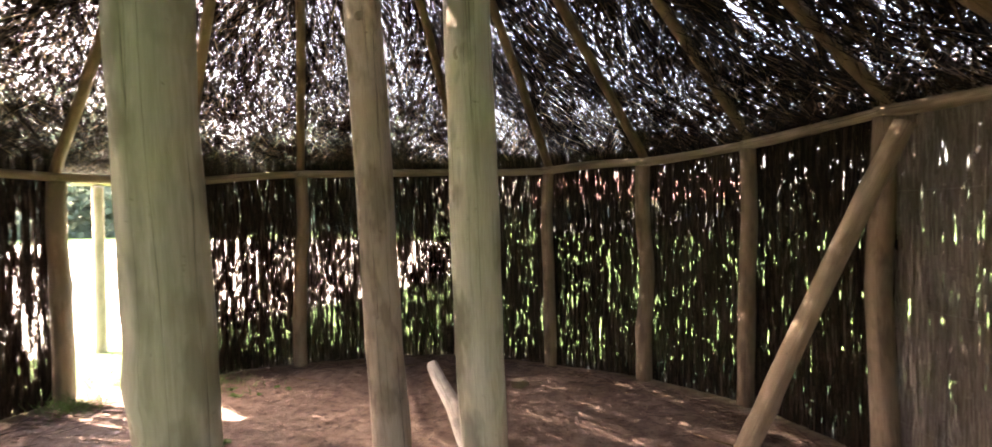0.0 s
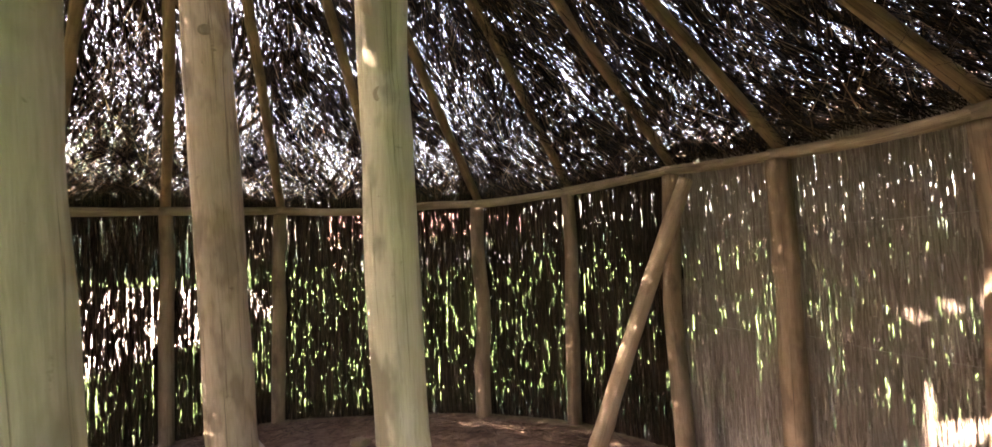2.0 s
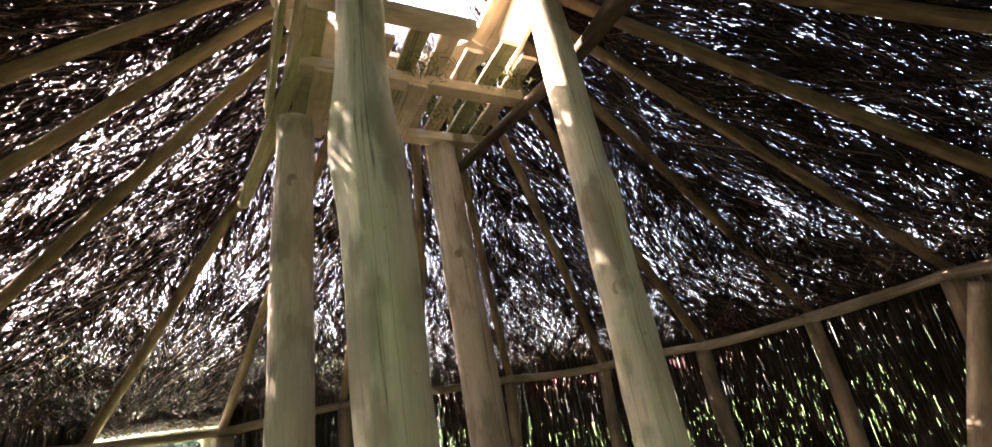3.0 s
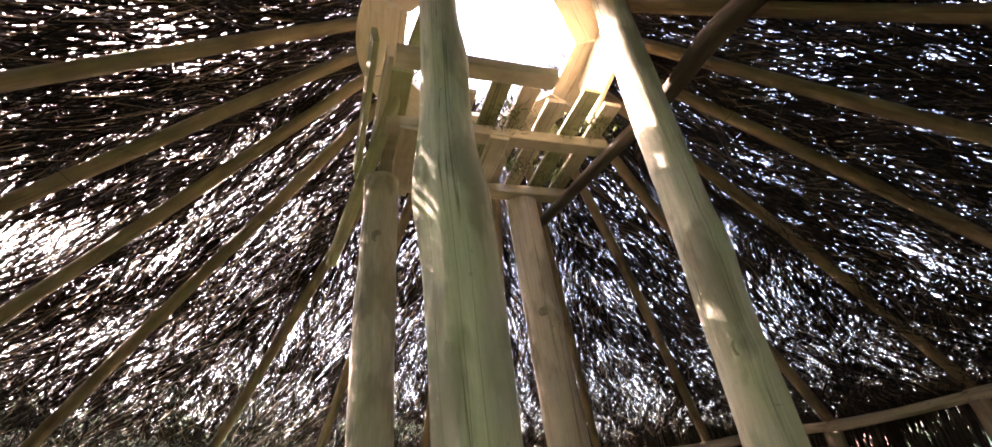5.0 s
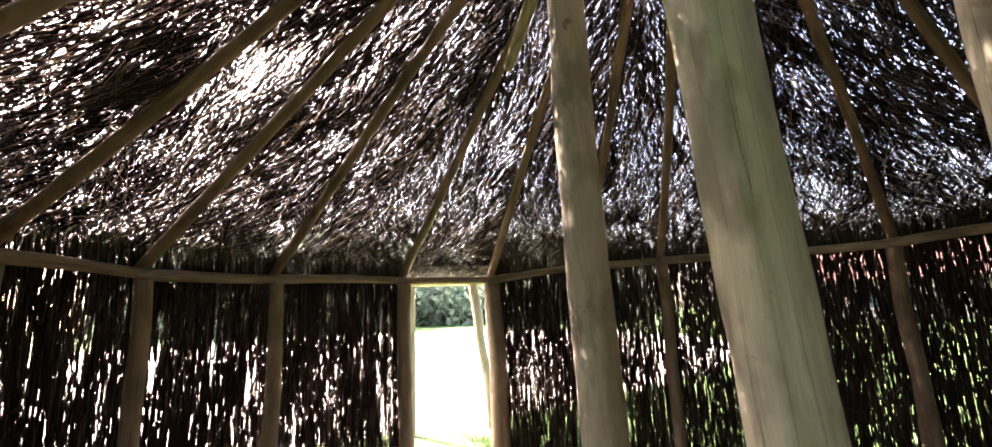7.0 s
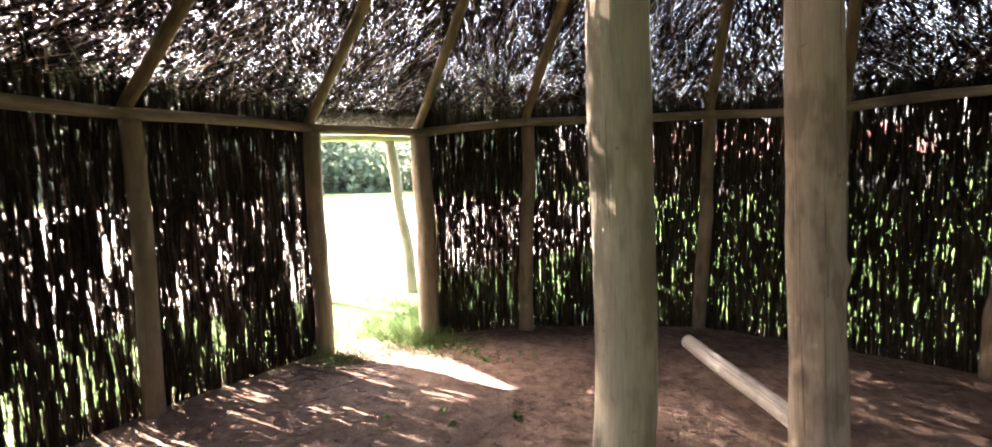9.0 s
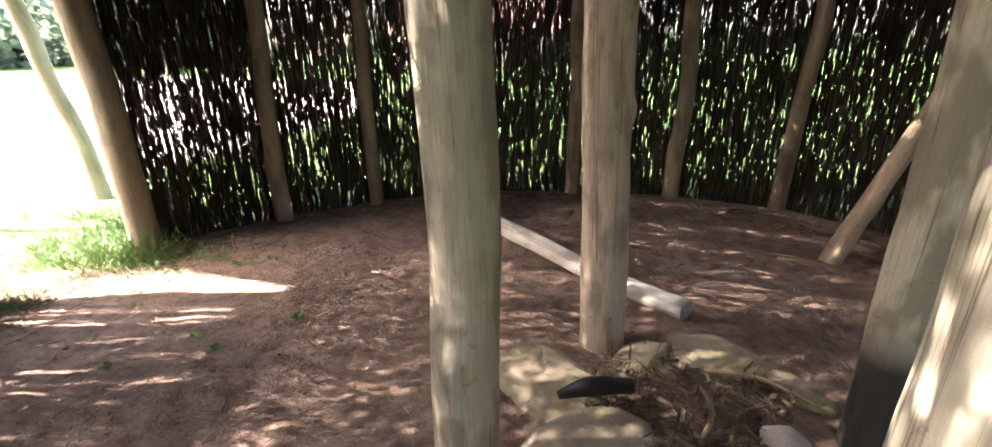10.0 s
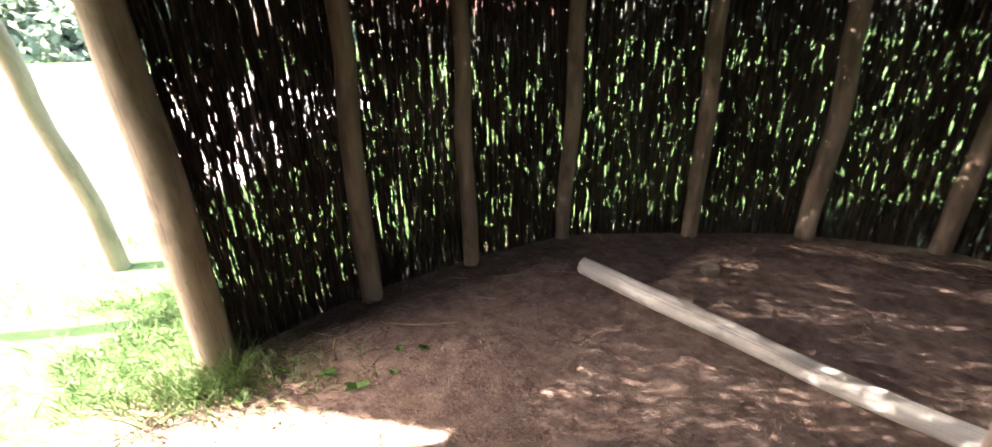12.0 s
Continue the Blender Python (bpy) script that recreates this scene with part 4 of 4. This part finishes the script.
def sprout(x, y, seed, size):
    """A small broad-leaved weed: oval leaves round a short stem."""
    rng = random.Random(seed)
    z = floor_z(x, y)
    plant = empty("weed", (x, y, z))
    for k in range(11):
        bm = bmesh.new()
        a, tilt, L = rng.uniform(0, 6.28), rng.uniform(0.2, 0.9), size * rng.uniform(0.6, 1.2)
        root = Vector((x, y, z))
        out = Vector((math.cos(a) * math.cos(tilt), math.sin(a) * math.cos(tilt), math.sin(tilt)))
        side = Vector((-math.sin(a), math.cos(a), 0))
        rows = []
        for i in range(6):
            f = i / 5
            w = L * 0.24 * math.sin(math.pi * min(1, 0.08 + f * 0.92)) + 0.001
            c = root + out * (L * f) - Vector((0, 0, L * 0.25 * f * f))
            rows.append([bm.verts.new(c - side * w + Vector((0, 0, w * 0.3))), bm.verts.new(c), bm.verts.new(c + side * w + Vector((0, 0, w * 0.3)))])
        for p, q in zip(rows, rows[1:]):
            bm.faces.new((p[0], p[1], q[1], q[0]))
            bm.faces.new((p[1], p[2], q[2], q[1]))
        me = bpy.data.meshes.new("leaf")
        bm.to_mesh(me)
        bm.free()
        me.materials.append(M_GRASS)
        under(plant, new("leaf", me))
    return tagged(plant, "small green weed sprouting from bare earth", "plant", "weeds")


for k, (x, y, r) in enumerate(((-2.24, 4.06, 0.075), (-2.36, 4.22, 0.06), (-2.58, 4.33, 0.06), (-1.98, 4.26, 0.04), (-1.85, 4.22, 0.04), (-1.86, 3.20, 0.05), (-2.2, 3.05, 0.045), (-2.32, 3.2, 0.04), (-2.62, 3.05, 0.04), (-0.68, 2.12, 0.05), (-2.75, 4.2, 0.06), (-2.05, 4.08, 0.035))):
    sprout(x, y, 800 + k, r * 1.05)

# ---- beyond the walls ----


def woods():
    """The far belt of trees round the field."""
    rng = np.random.default_rng(900)
    V, F = [], []
    count = 0
    for k in range(190):
        near_door = k < 70
        a = rng.uniform(1.75, 2.65) if near_door else rng.uniform(2.65, 8.03)
        d = rng.uniform(62, 95) if near_door else rng.uniform(110, 170)
        cx, cy, h = HUB.x + d * math.cos(a), HUB.y + d * math.sin(a), rng.uniform(9, 16) if near_door else rng.uniform(5, 9)
        n = 760 if near_door else 170
        lobes = rng.normal(0, 1, (9, 3)) * np.array([2.6, 2.6, h * 0.3]) + np.array([cx, cy, h * 0.4])
        pick = lobes[rng.integers(0, 9, n)]
        c = pick + rng.normal(0, 1, (n, 3)) * np.array([1.2, 1.2, 1.5])
        c[:, 2] = np.maximum(c[:, 2], 0.3)
        u = rng.normal(0, 1, (n, 3))
        u /= np.linalg.norm(u, axis=1)[:, None]
        w = np.cross(u, rng.normal(0, 1, (n, 3)))
        w /= np.linalg.norm(w, axis=1)[:, None]
        s = rng.uniform(0.35, 0.75, n)[:, None] * (1.0 if near_door else 2.0)
        quad = np.stack([c - u * s, c + w * s * 0.6, c + u * s, c - w * s * 0.6], 1)
        V.append(quad.reshape(-1, 3))
        F.append(np.arange(n * 4).reshape(n, 4) + count)
        count += n * 4
    return tagged(mesh_np("far_woods", np.vstack(V), np.vstack(F), M_LEAF), "belt of leafy green trees beyond the field", "trees", kind="stuff")


woods()


def porch_sapling():
    """Leafy twigs that show above the porch post."""
    root = tube("stem", [(-4.0, 8.2, -0.1), (-3.95, 8.1, 1.1), (-3.85, 8.05, 2.3)], [0.014, 0.012, 0.008], M_MOSSY, 10, 0.1, 450)
    rng = np.random.default_rng(905)
    n = 420
    c = np.array([-3.87, 8.06, 2.15]) + rng.normal(0, 1, (n, 3)) * np.array([0.35, 0.3, 0.28])
    u = rng.normal(0, 1, (n, 3))
    u /= np.linalg.norm(u, axis=1)[:, None]
    w = np.cross(u, rng.normal(0, 1, (n, 3)))
    w /= np.linalg.norm(w, axis=1)[:, None]
    s = rng.uniform(0.03, 0.06, n)[:, None]
    V = np.stack([c - u * s, c + w * s * 0.5, c + u * s, c - w * s * 0.5], 1).reshape(-1, 3)
    crown = mesh_np("crown", V, np.arange(n * 4).reshape(n, 4), M_LEAF)
    tree = empty("sapling", (-4.0, 8.2, 0))
    under(tree, root, crown)
    return tagged(tree, "young leafy tree growing near the porch", "tree")


porch_sapling()


def far_house():
    """A low red-brick house across the field."""
    brick, tr, b = material("red_brick", 0.9)
    pos = tr.nodes.new("ShaderNodeTexCoord").outputs["Object"]
    bt = node(tr, "ShaderNodeTexBrick", Scale=4.0, Color1=(0.42, 0.29, 0.25, 1), Color2=(0.36, 0.24, 0.20, 1), Mortar=(0.45, 0.36, 0.30, 1))
    tr.links.new(pos, bt.inputs["Vector"])
    tr.links.new(bt.outputs["Color"], b.inputs["Base Color"])
    tile, tr, b2 = material("roof_tile", 0.85)
    tr.links.new(ramp(tr, noise_at(tr, None, 9.0), [(0.3, (0.24, 0.13, 0.11)), (0.7, (0.33, 0.19, 0.16))]), b2.inputs["Base Color"])
    pane, tr, b3 = material("window_glass", 0.08)
    b3.inputs["Base Color"].default_value = (0.05, 0.06, 0.07, 1)
    house = empty("house", (14.0, 40.0, 0))

    def solid(name, verts, faces, mat):
        me = bpy.data.meshes.new(name)
        me.from_pydata(verts, [], faces)
        me.materials.append(mat)
        ob = new(name, me)
        ob.parent = house
        return ob

    def block(name, x0, x1, y0, y1, z0, z1, mat):
        v = [(x, y, z) for z in (z0, z1) for x, y in ((x0, y0), (x1, y0), (x1, y1), (x0, y1))]
        return solid(name, v, [(3, 2, 1, 0), (4, 5, 6, 7), (0, 1, 5, 4), (1, 2, 6, 5), (2, 3, 7, 6), (3, 0, 4, 7)], mat)

    block("wall", -9, 9, 0, 7, 0, 2.9, brick)
    solid("roof", [(-9.4, -0.5, 2.8), (9.4, -0.5, 2.8), (9.4, 7.5, 2.8), (-9.4, 7.5, 2.8), (-9.4, 3.5, 5.4), (9.4, 3.5, 5.4)], [(0, 1, 5, 4), (2, 3, 4, 5), (1, 2, 5), (3, 0, 4), (3, 2, 1, 0)], tile)
    for x in (-7, -3.5, 3.5, 7):
        block("window", x - 0.7, x + 0.7, -0.05, 0.1, 0.9, 2.2, pane)
    block("door", -0.5, 0.5, -0.06, 0.1, 0, 2.1, M_BARK)
    return tagged(house, "low red-brick house with a tiled roof beyond the field", "house")


far_house()
